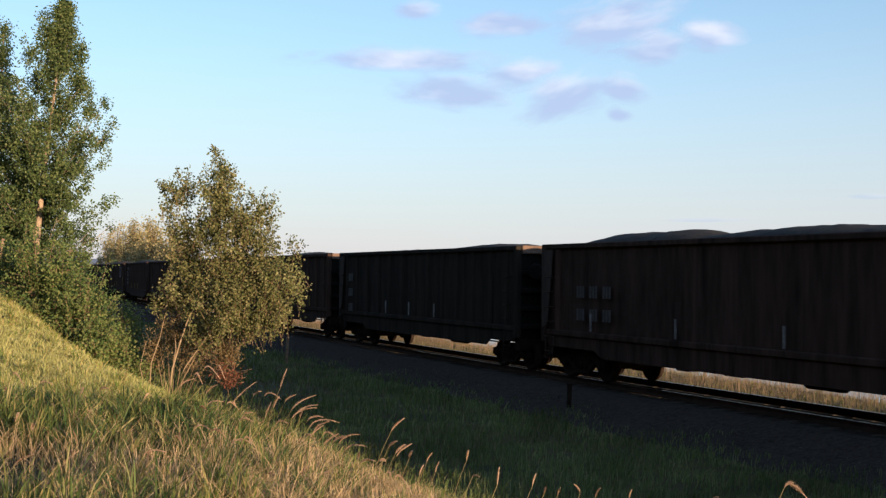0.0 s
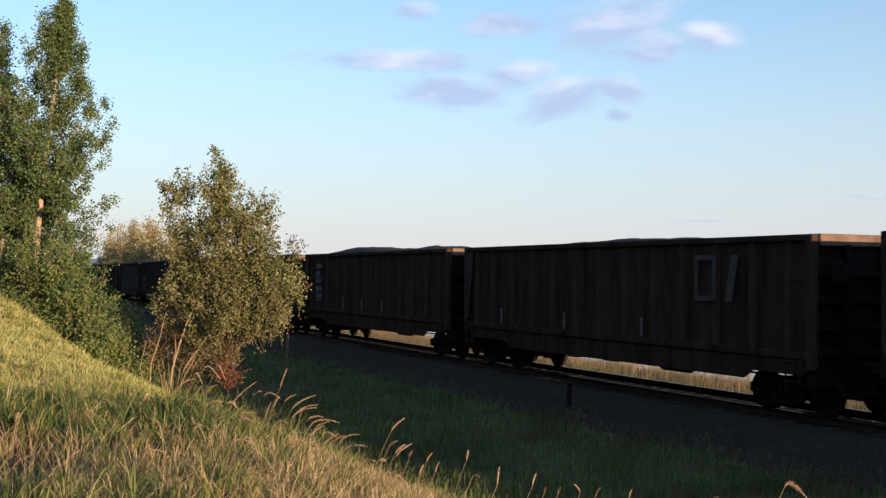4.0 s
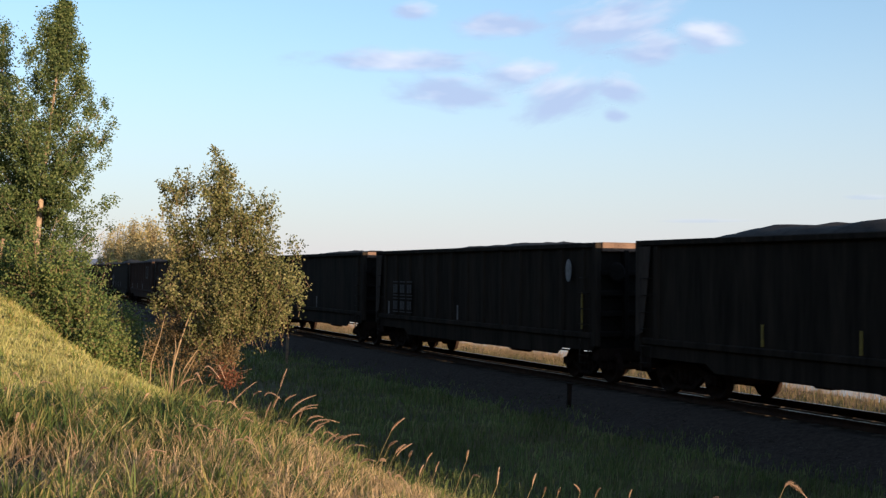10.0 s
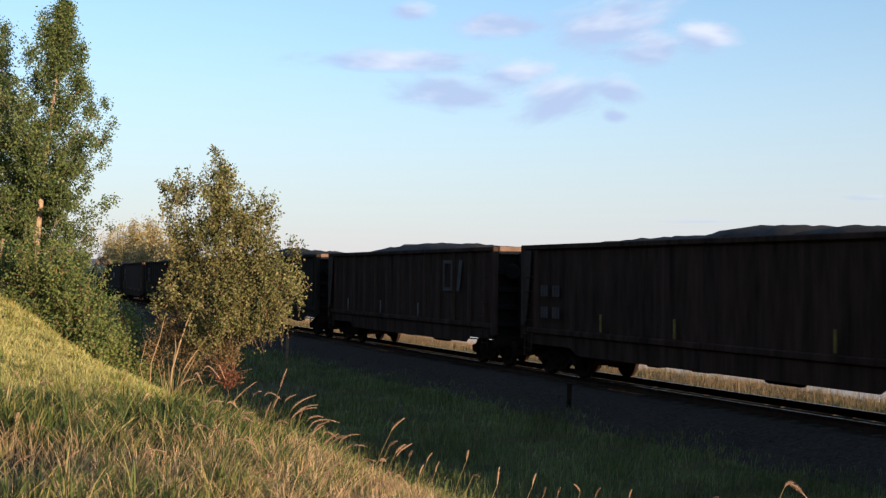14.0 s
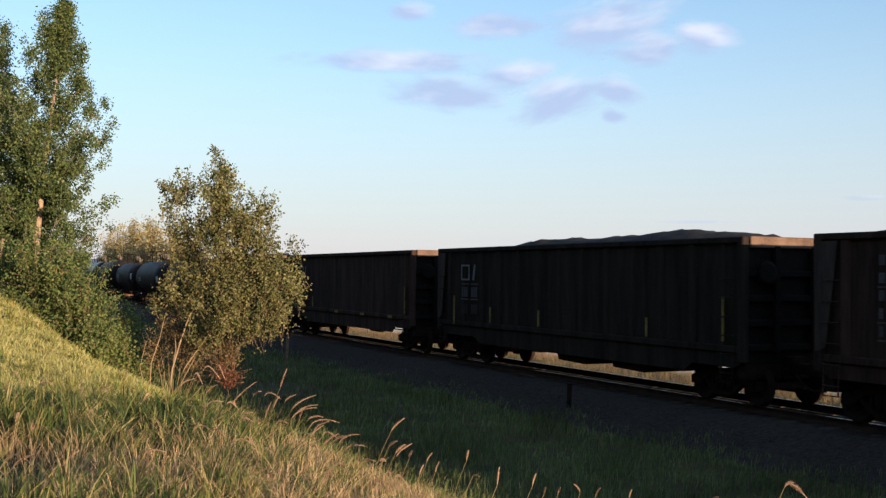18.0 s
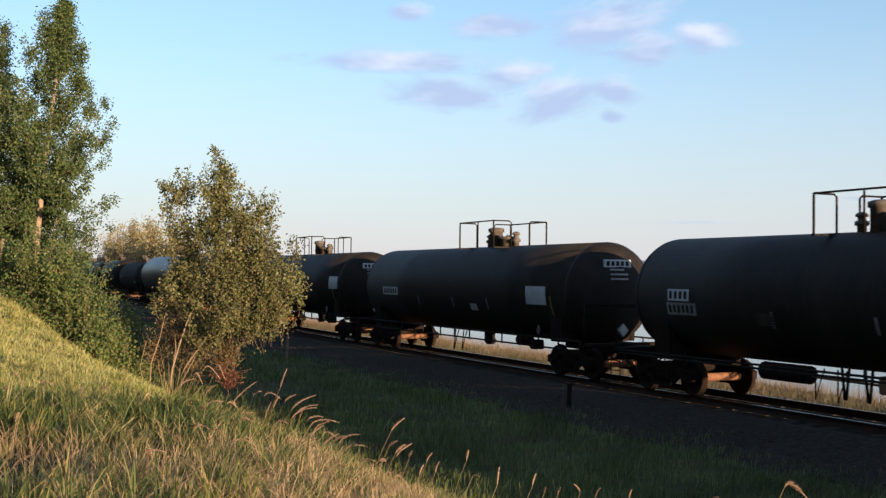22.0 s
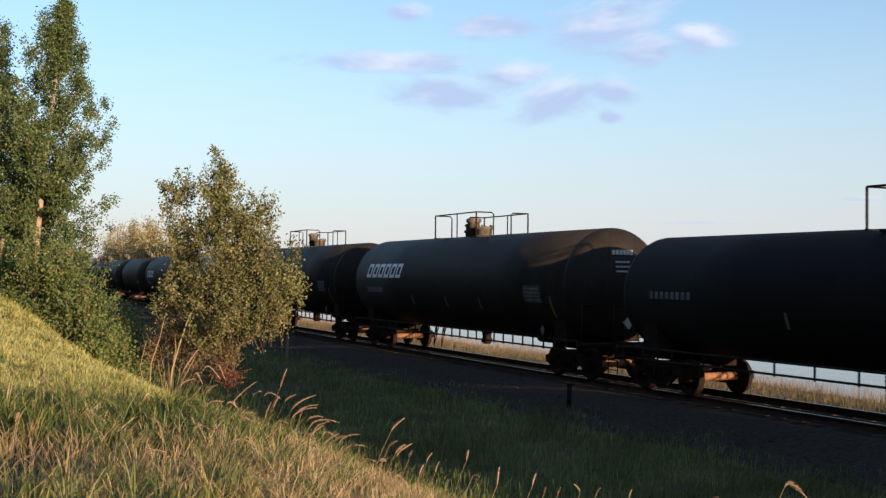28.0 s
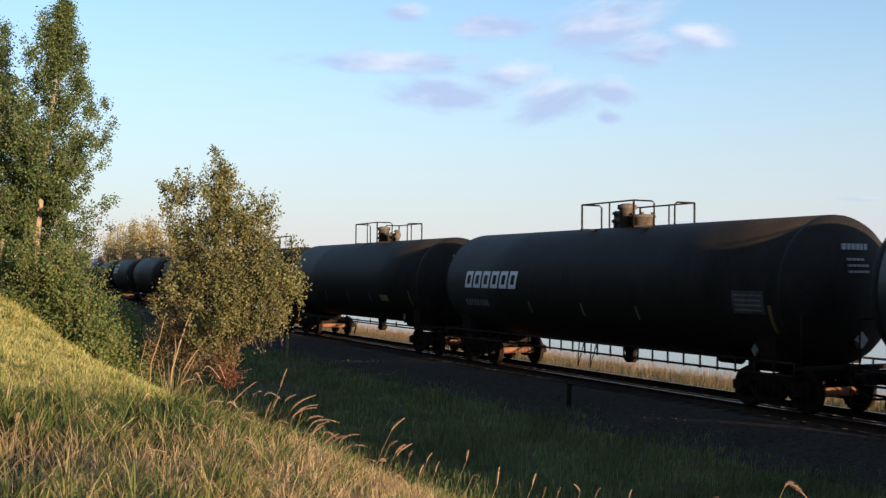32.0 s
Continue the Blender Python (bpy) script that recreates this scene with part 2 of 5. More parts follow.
def cloud_stuff(name, density):
    m = bpy.data.materials.new(name)
    m.use_nodes = True
    nt = m.node_tree
    nt.nodes.remove(nt.nodes["Principled BSDF"])
    tc = nt.nodes.new("ShaderNodeTexCoord")
    info = nt.nodes.new("ShaderNodeObjectInfo")
    mp = nt.nodes.new("ShaderNodeVectorMath")
    mp.operation = "MULTIPLY_ADD"
    mp.inputs[1].default_value = (2.0, 1.0, 2.0)
    mp.inputs[2].default_value = (-1.0, 0.0, -1.0)
    nt.links.new(tc.outputs["Generated"], mp.inputs[0])
    ln = nt.nodes.new("ShaderNodeVectorMath")
    ln.operation = "LENGTH"
    flat = nt.nodes.new("ShaderNodeVectorMath")
    flat.operation = "MULTIPLY"
    flat.inputs[1].default_value = (1, 0, 1)
    nt.links.new(mp.outputs[0], flat.inputs[0])
    nt.links.new(flat.outputs[0], ln.inputs[0])
    sc = nt.nodes.new("ShaderNodeVectorMath")
    sc.operation = "MULTIPLY_ADD"
    sc.inputs[1].default_value = (0.005, 0.005, 0.014)
    nt.links.new(tc.outputs["Object"], sc.inputs[0])
    off = nt.nodes.new("ShaderNodeMath")
    off.operation = "MULTIPLY"
    off.inputs[1].default_value = 40.0
    nt.links.new(info.outputs["Random"], off.inputs[0])
    nt.links.new(off.outputs[0], sc.inputs[2])
    n1 = node(nt, "ShaderNodeTexNoise", Scale=1.6, Detail=6.0, Roughness=0.55)
    nt.links.new(sc.outputs[0], n1.inputs["Vector"])
    a = nt.nodes.new("ShaderNodeMath")
    a.operation = "MULTIPLY_ADD"
    a.inputs[1].default_value = 1.1
    nt.links.new(n1.outputs[0], a.inputs[0])
    nt.links.new(ln.outputs["Value"], a.inputs[2])
    mr = nt.nodes.new("ShaderNodeMapRange")
    mr.interpolation_type = "SMOOTHSTEP"
    for i, v in enumerate((0.78, 1.42, density, 0.0)):
        mr.inputs[i + 1].default_value = v
    nt.links.new(a.outputs[0], mr.inputs[0])
    n2 = node(nt, "ShaderNodeTexNoise", Scale=1.1, Detail=3.0)
    nt.links.new(sc.outputs[0], n2.inputs["Vector"])
    lit = nt.nodes.new("ShaderNodeVectorMath")  # paints sunlight on the western and upper rims
    lit.operation = "DOT_PRODUCT"
    lit.inputs[1].default_value = (0.16, 0.0, 0.2)
    nt.links.new(flat.outputs[0], lit.inputs[0])
    rim = nt.nodes.new("ShaderNodeMath")
    nt.links.new(n2.outputs[0], rim.inputs[0])
    nt.links.new(lit.outputs["Value"], rim.inputs[1])
    # lavender shade and white lit rims, painted as the cloud's own glow
    ramp = nt.nodes.new("ShaderNodeValToRGB")
    ramp.color_ramp.elements[0].position, ramp.color_ramp.elements[0].color = 0.45, (0.58, 0.66, 0.84, 1)
    ramp.color_ramp.elements[1].position, ramp.color_ramp.elements[1].color = 0.78, (0.96, 0.94, 0.97, 1)
    nt.links.new(rim.outputs[0], ramp.inputs[0])
    em = nt.nodes.new("ShaderNodeEmission")
    em.inputs[1].default_value = CLOUD_GLOW
    nt.links.new(ramp.outputs[0], em.inputs[0])
    tr = nt.nodes.new("ShaderNodeBsdfTransparent")
    mx = nt.nodes.new("ShaderNodeMixShader")
    nt.links.new(mr.outputs[0], mx.inputs[0])
    nt.links.new(tr.outputs[0], mx.inputs[1])
    nt.links.new(em.outputs[0], mx.inputs[2])
    nt.links.new(mx.outputs[0], nt.nodes["Material Output"].inputs[0])
    return m


CLOUD_GLOW = 0.42
M_CLOUD = cloud_stuff("evening_cloud", 0.9)
M_WISP = cloud_stuff("thin_evening_cloud", 0.3)


# ---- mesh tools ----
class Form:
    """Collects corners and faces of one mesh."""

    def __init__(self):
        self.v, self.f, self.smooth = [], [], []

    def add(self, verts, faces, smooth=False):
        k = len(self.v)
        self.v += [tuple(p) for p in verts]
        self.f += [tuple(i + k for i in f) for f in faces]
        self.smooth += [smooth] * len(faces)
        return self

    def box(self, x0, x1, y0, y1, z0, z1, c=0.0):
        """A box; c cuts its edges along x and y, so that none is razor sharp."""
        if c <= 0:
            v = [(x, y, z) for z in (z0, z1) for x, y in ((x0, y0), (x1, y0), (x1, y1), (x0, y1))]
            return self.add(v, [(3, 2, 1, 0), (4, 5, 6, 7), (0, 1, 5, 4), (1, 2, 6, 5), (2, 3, 7, 6), (3, 0, 4, 7)])
        v = []
        for z, q in ((z0, c), (z0 + c, 0), (z1 - c, 0), (z1, c)):
            v += [(x0 + q, y0 + c if q == 0 else y0 + q, z), (x0 + c, y0 + q, z), (x1 - c, y0 + q, z), (x1 - q, y0 + c, z),
                  (x1 - q, y1 - c, z), (x1 - c, y1 - q, z), (x0 + c, y1 - q, z), (x0 + q, y1 - c, z)]
        f = [tuple(range(7, -1, -1)), tuple(range(24, 32))]
        for r in range(3):
            for i in range(8):
                j = (i + 1) % 8
                f.append((r * 8 + i, r * 8 + j, r * 8 + 8 + j, r * 8 + 8 + i))
        return self.add(v, f)

    def prism(self, outline, axis, a, b):
        """Extrudes a 2D outline along an axis (x, y or z) from a to b."""
        n = len(outline)
        put = {"x": lambda p, t: (t, p[0], p[1]), "y": lambda p, t: (p[0], t, p[1]), "z": lambda p, t: (p[0], p[1], t)}[axis]
        v = [put(p, t) for t in (a, b) for p in outline]
        f = [tuple(range(n)), tuple(range(2 * n - 1, n - 1, -1))]
        f += [(i, i + n, (i + 1) % n + n, (i + 1) % n) for i in range(n)]
        return self.add(v, f)

    def lathe(self, rings, axis="x", centre=(0, 0, 0), seg=24):
        """Rings of (t, radius) about an axis."""
        v, f = [], []
        for t, r in rings:
            for i in range(seg):
                a = 2 * math.pi * i / seg
                p, q = r * math.cos(a), r * math.sin(a)
                o = {"x": (t, p, q), "y": (q, t, p), "z": (p, q, t)}[axis]
                v.append(tuple(c + d for c, d in zip(o, centre)))
        for k in range(len(rings) - 1):
            for i in range(seg):
                j = (i + 1) % seg
                f.append((k * seg + i, (k + 1) * seg + i, (k + 1) * seg + j, k * seg + j))
        self.add(v, f, True)
        m = len(rings) - 1
        k = len(self.v) - len(v)
        self.f += [tuple(k + i for i in range(seg)), tuple(k + m * seg + i for i in range(seg - 1, -1, -1))]
        self.smooth += [False, False]
        return self

    def tube(self, pts, r, seg=6, taper=None):
        """A round bar along a chain of points."""
        pts = [Vector(p) for p in pts]
        v, f = [], []
        for k, p in enumerate(pts):
            d = (pts[min(k + 1, len(pts) - 1)] - pts[max(k - 1, 0)]).normalized()
            a = d.orthogonal().normalized() if abs(d.z) > 0.9 else d.cross(Vector((0, 0, 1))).normalized()
            b = d.cross(a)
            rr = r if taper is None else r * (1 + (taper - 1) * k / (len(pts) - 1))
            v += [p + a * (rr * math.cos(2 * math.pi * i / seg)) + b * (rr * math.sin(2 * math.pi * i / seg)) for i in range(seg)]
        for k in range(len(pts) - 1):
            for i in range(seg):
                j = (i + 1) % seg
                f.append((k * seg + i, k * seg + j, (k + 1) * seg + j, (k + 1) * seg + i))
        f += [tuple(range(seg - 1, -1, -1)), tuple((len(pts) - 1) * seg + i for i in range(seg))]
        return self.add(v, f, True)

    def mesh(self, name, mat):
        me = bpy.data.meshes.new(name)
        me.from_pydata(self.v, [], self.f)
        me.polygons.foreach_set("use_smooth", self.smooth)
        me.materials.append(mat)
        bm = bmesh.new()
        bm.from_mesh(me)
        bmesh.ops.recalc_face_normals(bm, faces=bm.faces)
        bm.to_mesh(me)
        bm.free()
        return me


def part(name, form, mat, parent=None, label="", at=None):
    ob = new(name, form.mesh(name, mat) if isinstance(form, Form) else form)
    if parent is not None:
        ob.parent = parent
    if at is not None:
        ob.matrix_basis = at
    if label:
        ob["label"] = label
    return ob


def raw_mesh(name, verts, faces_flat, sizes, mat, smooth=False):
    """A big mesh straight from arrays."""
    me = bpy.data.meshes.new(name)
    sizes = np.asarray(sizes, np.int32)
    me.vertices.add(len(verts))
    me.vertices.foreach_set("co", np.asarray(verts, np.float32).ravel())
    me.loops.add(len(faces_flat))
    me.loops.foreach_set("vertex_index", np.asarray(faces_flat, np.int32))
    me.polygons.add(len(sizes))
    me.polygons.foreach_set("loop_start", np.concatenate([[0], np.cumsum(sizes)[:-1]]).astype(np.int32))
    me.polygons.foreach_set("loop_total", sizes)
    if smooth:
        me.polygons.foreach_set("use_smooth", np.ones(len(sizes), bool))
    me.materials.append(mat)
    me.update(calc_edges=True)
    return me


def grid_mesh(name, X, Y, Z, mat):
    r, c = X.shape
    idx = np.arange(r * c).reshape(r, c)
    q = np.stack([idx[:-1, :-1], idx[:-1, 1:], idx[1:, 1:], idx[1:, :-1]], -1).reshape(-1)
    return raw_mesh(name, np.stack([X, Y, Z], -1).reshape(-1, 3), q, np.full((r - 1) * (c - 1), 4), mat, True)


# ---- ground, lake, far shore ----
def steps(near, reach, fine, coarse_ratio=1.35):
    """Even steps up to near on both sides, then growing ones out to reach."""
    inner = list(np.arange(-near, near + 1e-6, fine))
    out, d = near, fine
    tail = []
    while out < reach:
        d *= coarse_ratio
        out = min(reach, out + d)
        tail.append(out)
    return np.array([-t for t in reversed(tail)] + inner + tail)


def build_ground():
    U, W = np.meshgrid(steps(70, 4700, 0.8), steps(30, 4700, 0.4))
    f = bow(np.clip(U, -700, 700))
    X = ORIGIN[0] + E_T[0] * U + E_N[0] * (W + f)
    Y = ORIGIN[1] + E_T[1] * U + E_N[1] * (W + f)
    Z = ground_z(X, Y)
    g = new("ground", grid_mesh("ground", X, Y, Z, M_SOIL))
    tagged(g, "earth bank and ditch under grass beside the railway", "ground", kind="structure")
    U, W = np.meshgrid(steps(60, 4600, 20), np.concatenate([[-4500, -2500, -1200, -500, -200, -80, -40, -24], [-13.5]]))
    X = ORIGIN[0] + E_T[0] * U + E_N[0] * (W + bow(np.clip(U, -700, 700)))
    Y = ORIGIN[1] + E_T[1] * U + E_N[1] * (W + bow(np.clip(U, -700, 700)))
    lake = new("water", grid_mesh("water", X, Y, np.full_like(X, -2.45), M_WATER))
    tagged(lake, "pale calm lake reflecting the evening sky", "lake", kind="structure")
    az = np.radians(np.linspace(-60, 110, 120))
    rows, rad, hgt = [], [4000, 4150, 4300, 4480], [0.0, 0.55, 0.9, 1.0]
    top = 62 + 14 * np.sin(az * 7) + 7 * np.sin(az * 19 + 1) + 18 * np.clip(az, 0, 2)
    X = np.array([r * np.sin(az) for r in rad])
    Y = np.array([r * np.cos(az) for r in rad])
    Z = np.array([-3 + h * top for h in hgt])
    # distance haze is put into the blue colour of the hills
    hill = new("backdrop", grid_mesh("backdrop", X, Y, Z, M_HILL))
    tagged(hill, "low hills on the far shore with blue haze in their colour", "hills", kind="structure")


def strip(profile, s0, s1, step, name, mat, jitter=0.0):
    """A profile of (n, z) drawn along the track."""
    ss = np.arange(s0, s1 + 1e-6, step)
    P = np.array(profile)
    X, Y = track_xy(ss[:, None], P[None, :, 0])
    Z = np.repeat(P[None, :, 1], len(ss), 0)
    if jitter:
        Z = Z + jitter * (np.random.rand(*Z.shape) - 0.5)
    return grid_mesh(name, X, Y, Z, mat)


# cross-section of the stone bed: distance from the middle, height
BED_N = [-4.0, -3.2, -2.9, -2.5, -2.1, -1.75, -1.4, -1.1, -0.4, 0.4, 1.1, 1.4, 1.75, 2.1, 2.5, 2.9, 3.3, 3.8, 4.3]
BED_Z = [-0.72, -0.62, -0.5, -0.36, -0.22, -0.15, -0.155, -0.205, -0.21, -0.21, -0.205, -0.155, -0.15, -0.24, -0.38, -0.48, -0.52, -0.55, -0.66]


def build_track():
    bed = tagged(new("railway_track"), "single railway track on a grey stone ballast bed", "railway", kind="structure")
    n, z = BED_N, BED_Z
    part("ballast", strip(list(zip(n, z)), -90, 40, 0.25, "ballast", M_BALLAST, 0.02), None, bed)
    part("ballast", strip(list(zip(n, z)), -680, -90, 10, "ballast", M_BALLAST), None, bed)
    part("ballast", strip(list(zip(n, z)), 40, 680, 10, "ballast", M_BALLAST), None, bed)
    for side in (-1, 1):
        c = side * 0.7535
        prof = [(-0.07, -0.172), (-0.07, -0.158), (-0.012, -0.14), (-0.012, -0.045), (-0.036, -0.035), (-0.036, -0.006), (-0.028, 0.0),
                (0.028, 0.0), (0.036, -0.006), (0.036, -0.035), (0.012, -0.045), (0.012, -0.14), (0.07, -0.158), (0.07, -0.172)]
        part("rail", strip([(c + a, b) for a, b in prof], -680, 680, 4, "rail", M_RAIL), None, bed, "rusty steel rail with a bright worn head")
        part("rail_head", strip([(c - 0.026, 0.0015), (c + 0.026, 0.0015)], -680, 680, 4, "rail_head", M_RAILHEAD), None, bed, "bright worn running surface")
    me = Form().box(-0.115, 0.115, -1.3, 1.3, -0.38, -0.195, 0.015).mesh("sleeper", M_TIE)
    for i in range(170):
        s = -72 + i * 0.55
        o = part("sleeper", me, None, bed)
        o.matrix_basis = track_pose(s + random.uniform(-0.02, 0.02), random.uniform(-0.01, 0.005))
    rest = Form()
    for a, b in ((-300, -72.3), (21.6, 200)):
        for s in np.arange(a, b, 0.55):
            m = track_pose(s)
            rest.add([m @ Vector(p) for p in ((-.11, -1.3, -.18), (.11, -1.3, -.18), (.11, 1.3, -.18), (-.11, 1.3, -.18))], [(0, 1, 2, 3)])
    tagged(part("sleepers_beyond", rest, M_TIE, bed), kind="stuff")
    # loose stones on the shoulders
    N = 15000
    s = np.random.uniform(-62, 16, N)
    n0 = np.where(np.random.rand(N) < 0.8, np.random.uniform(2.3, 4.5, N), np.random.uniform(-2.8, -2.2, N))
    x, y = track_xy(s, n0)
    zz = np.interp(n0, n, z)
    r = np.random.uniform(0.015, 0.045, N)
    octa = np.array([(1, 0, 0), (0, 1, 0), (-1, 0, 0), (0, -1, 0), (0, 0, .7), (0, 0, -.7)], float)
    V = octa[None] * r[:, None, None] * np.random.uniform(0.6, 1.3, (N, 6, 3))
    a = np.random.uniform(0, 6.28, N)
    ca, sa = np.cos(a)[:, None], np.sin(a)[:, None]
    V = np.stack([V[..., 0] * ca - V[..., 1] * sa + x[:, None], V[..., 0] * sa + V[..., 1] * ca + y[:, None], V[..., 2] * 0.6 + zz[:, None] + 0.002], -1)
    F = np.array([(0, 1, 4), (1, 2, 4), (2, 3, 4), (3, 0, 4), (1, 0, 5), (2, 1, 5), (3, 2, 5), (0, 3, 5)])
    fl = (F[None] + 6 * np.arange(N)[:, None, None]).reshape(-1)
    tagged(part("loose_stones", raw_mesh("loose_stones", V.reshape(-1, 3), fl, np.full(8 * N, 3), M_STONE), None, bed), kind="stuff")


build_ground()
build_track()


# ---- the train ----
MOVERS = []
MESHES = {}


def shared(key, make, mat):
    """One mesh for all alike parts."""
    k = (key, mat.name)
    if k not in MESHES:
        MESHES[k] = make().mesh(key, mat)
    return MESHES[k]


def wheelset_form():
    """Two flanged wheels pressed on one axle, turned from a single profile."""
    half = [(0.0, 0.095), (0.58, 0.095), (0.66, 0.13), (0.69, 0.16), (0.7, 0.4), (0.7, 0.462), (0.725, 0.468), (0.74, 0.44), (0.83, 0.43), (0.84, 0.41), (0.83, 0.34), (0.78, 0.32), (0.765, 0.17),
            (0.84, 0.14), (0.86, 0.085), (0.95, 0.07)]
    return Form().lathe([(-t, r) for t, r in reversed(half[1:])] + half, "y", (0, 0, 0), 22)


def frame_form():
    """Cast side frame of a two-axle truck, with its window and spring nest."""
    f = Form()
    out = [(-1.12, 0.36), (-1.12, 0.56), (-0.72, 0.66), (-0.4, 0.78), (0.4, 0.78), (0.72, 0.66), (1.12, 0.56), (1.12, 0.36), (0.78, 0.4), (0.62, 0.52),
           (0.4, 0.62), (-0.4, 0.62), (-0.62, 0.52), (-0.78, 0.4)]
    f.prism(out, "y", -0.07, 0.07)
    f.prism([(-0.62, 0.44), (-0.3, 0.18), (0.3, 0.18), (0.62, 0.44), (0.62, 0.54), (0.26, 0.28), (-0.26, 0.28), (-0.62, 0.54)], "y", -0.07, 0.07)
    for x in (-0.4, 0.34):
        f.box(x, x + 0.06, -0.06, 0.06, 0.26, 0.66)
    for x in (-0.22, -0.02, 0.18):
        f.lathe([(0.27, 0.09), (0.62, 0.09)], "z", (x + 0.02, 0, 0), 10)
    for x in (-0.89, 0.89):
        f.lathe([(-0.12, 0.1), (-0.1, 0.13), (0.1, 0.13), (0.12, 0.1)], "y", (x, 0, 0.46), 14)
    return f


def add_truck(car, x, rusty=False):
    bol = part("truck", shared("truck", lambda: Form().box(-0.2, 0.2, -1.0, 1.0, 0.5, 0.78, 0.03).box(-0.26, 0.26, -0.25, 0.25, 0.78, 0.92, 0.03)
                               .box(-0.62, -0.52, -0.75, 0.75, 0.36, 0.44, 0.01).box(0.52, 0.62, -0.75, 0.75, 0.36, 0.44, 0.01), M_IRON), None, car, "rusty cast-steel two-axle truck",
               pose(x, 0, 0))
    for y in (-0.98, 0.98):
        part("side_frame", shared("side_frame", frame_form, M_IRON), None, bol, at=pose(0, y, 0))
    for wx in (-0.89, 0.89):
        # axle rust is made brighter orange to carry sunlight from under the car
        if rusty:
            part("axle", shared("axle", lambda: Form().lathe([(-0.56, 0.1), (-0.3, 0.105), (0.3, 0.105), (0.56, 0.1)], "y", (0, 0, 0), 14), M_SUNRUST), None, bol, "rusty axle with orange sunlight painted in its colour", pose(wx, 0, 0.43))
        part("wheelset", shared("wheelset", wheelset_form, M_AXLE), None, bol, "pair of steel wheels on a rusty axle", pose(wx, 0, 0.43))


def add_coupler(car, x, way):
    def make():
        return (Form().box(-0.5, 0.3, -0.12, 0.12, 0.74, 0.98, 0.03).box(0.25, 0.5, -0.2, 0.06, 0.7, 1.02, 0.04).box(0.3, 0.48, 0.04, 0.2, 0.72, 1.0, 0.03)
                .tube([(0.0, -0.3, 0.75), (0.25, -0.34, 0.55), (0.5, -0.3, 0.42), (0.8, -0.2, 0.45)], 0.03))
    part("coupler", shared("coupler", make, M_IRON), None, car, "knuckle coupler with a hanging brake hose", pose(x, 0, 0, 0, 0, 0 if way > 0 else 180))


def wall_outline():
    return [(-7.7, 1.05), (-7.4, 0.88), (-5.2, 0.88), (-4.85, 0.68), (5.6, 0.68), (5.9, 0.88), (7.4, 0.88), (7.7, 1.05), (7.7, 3.66), (-7.7, 3.66)]


POSTS = [-7.0, -5.9, -4.7, -3.5, -2.35, -1.15, 0.0, 1.15, 2.35, 3.5, 4.7, 5.9, 7.0]


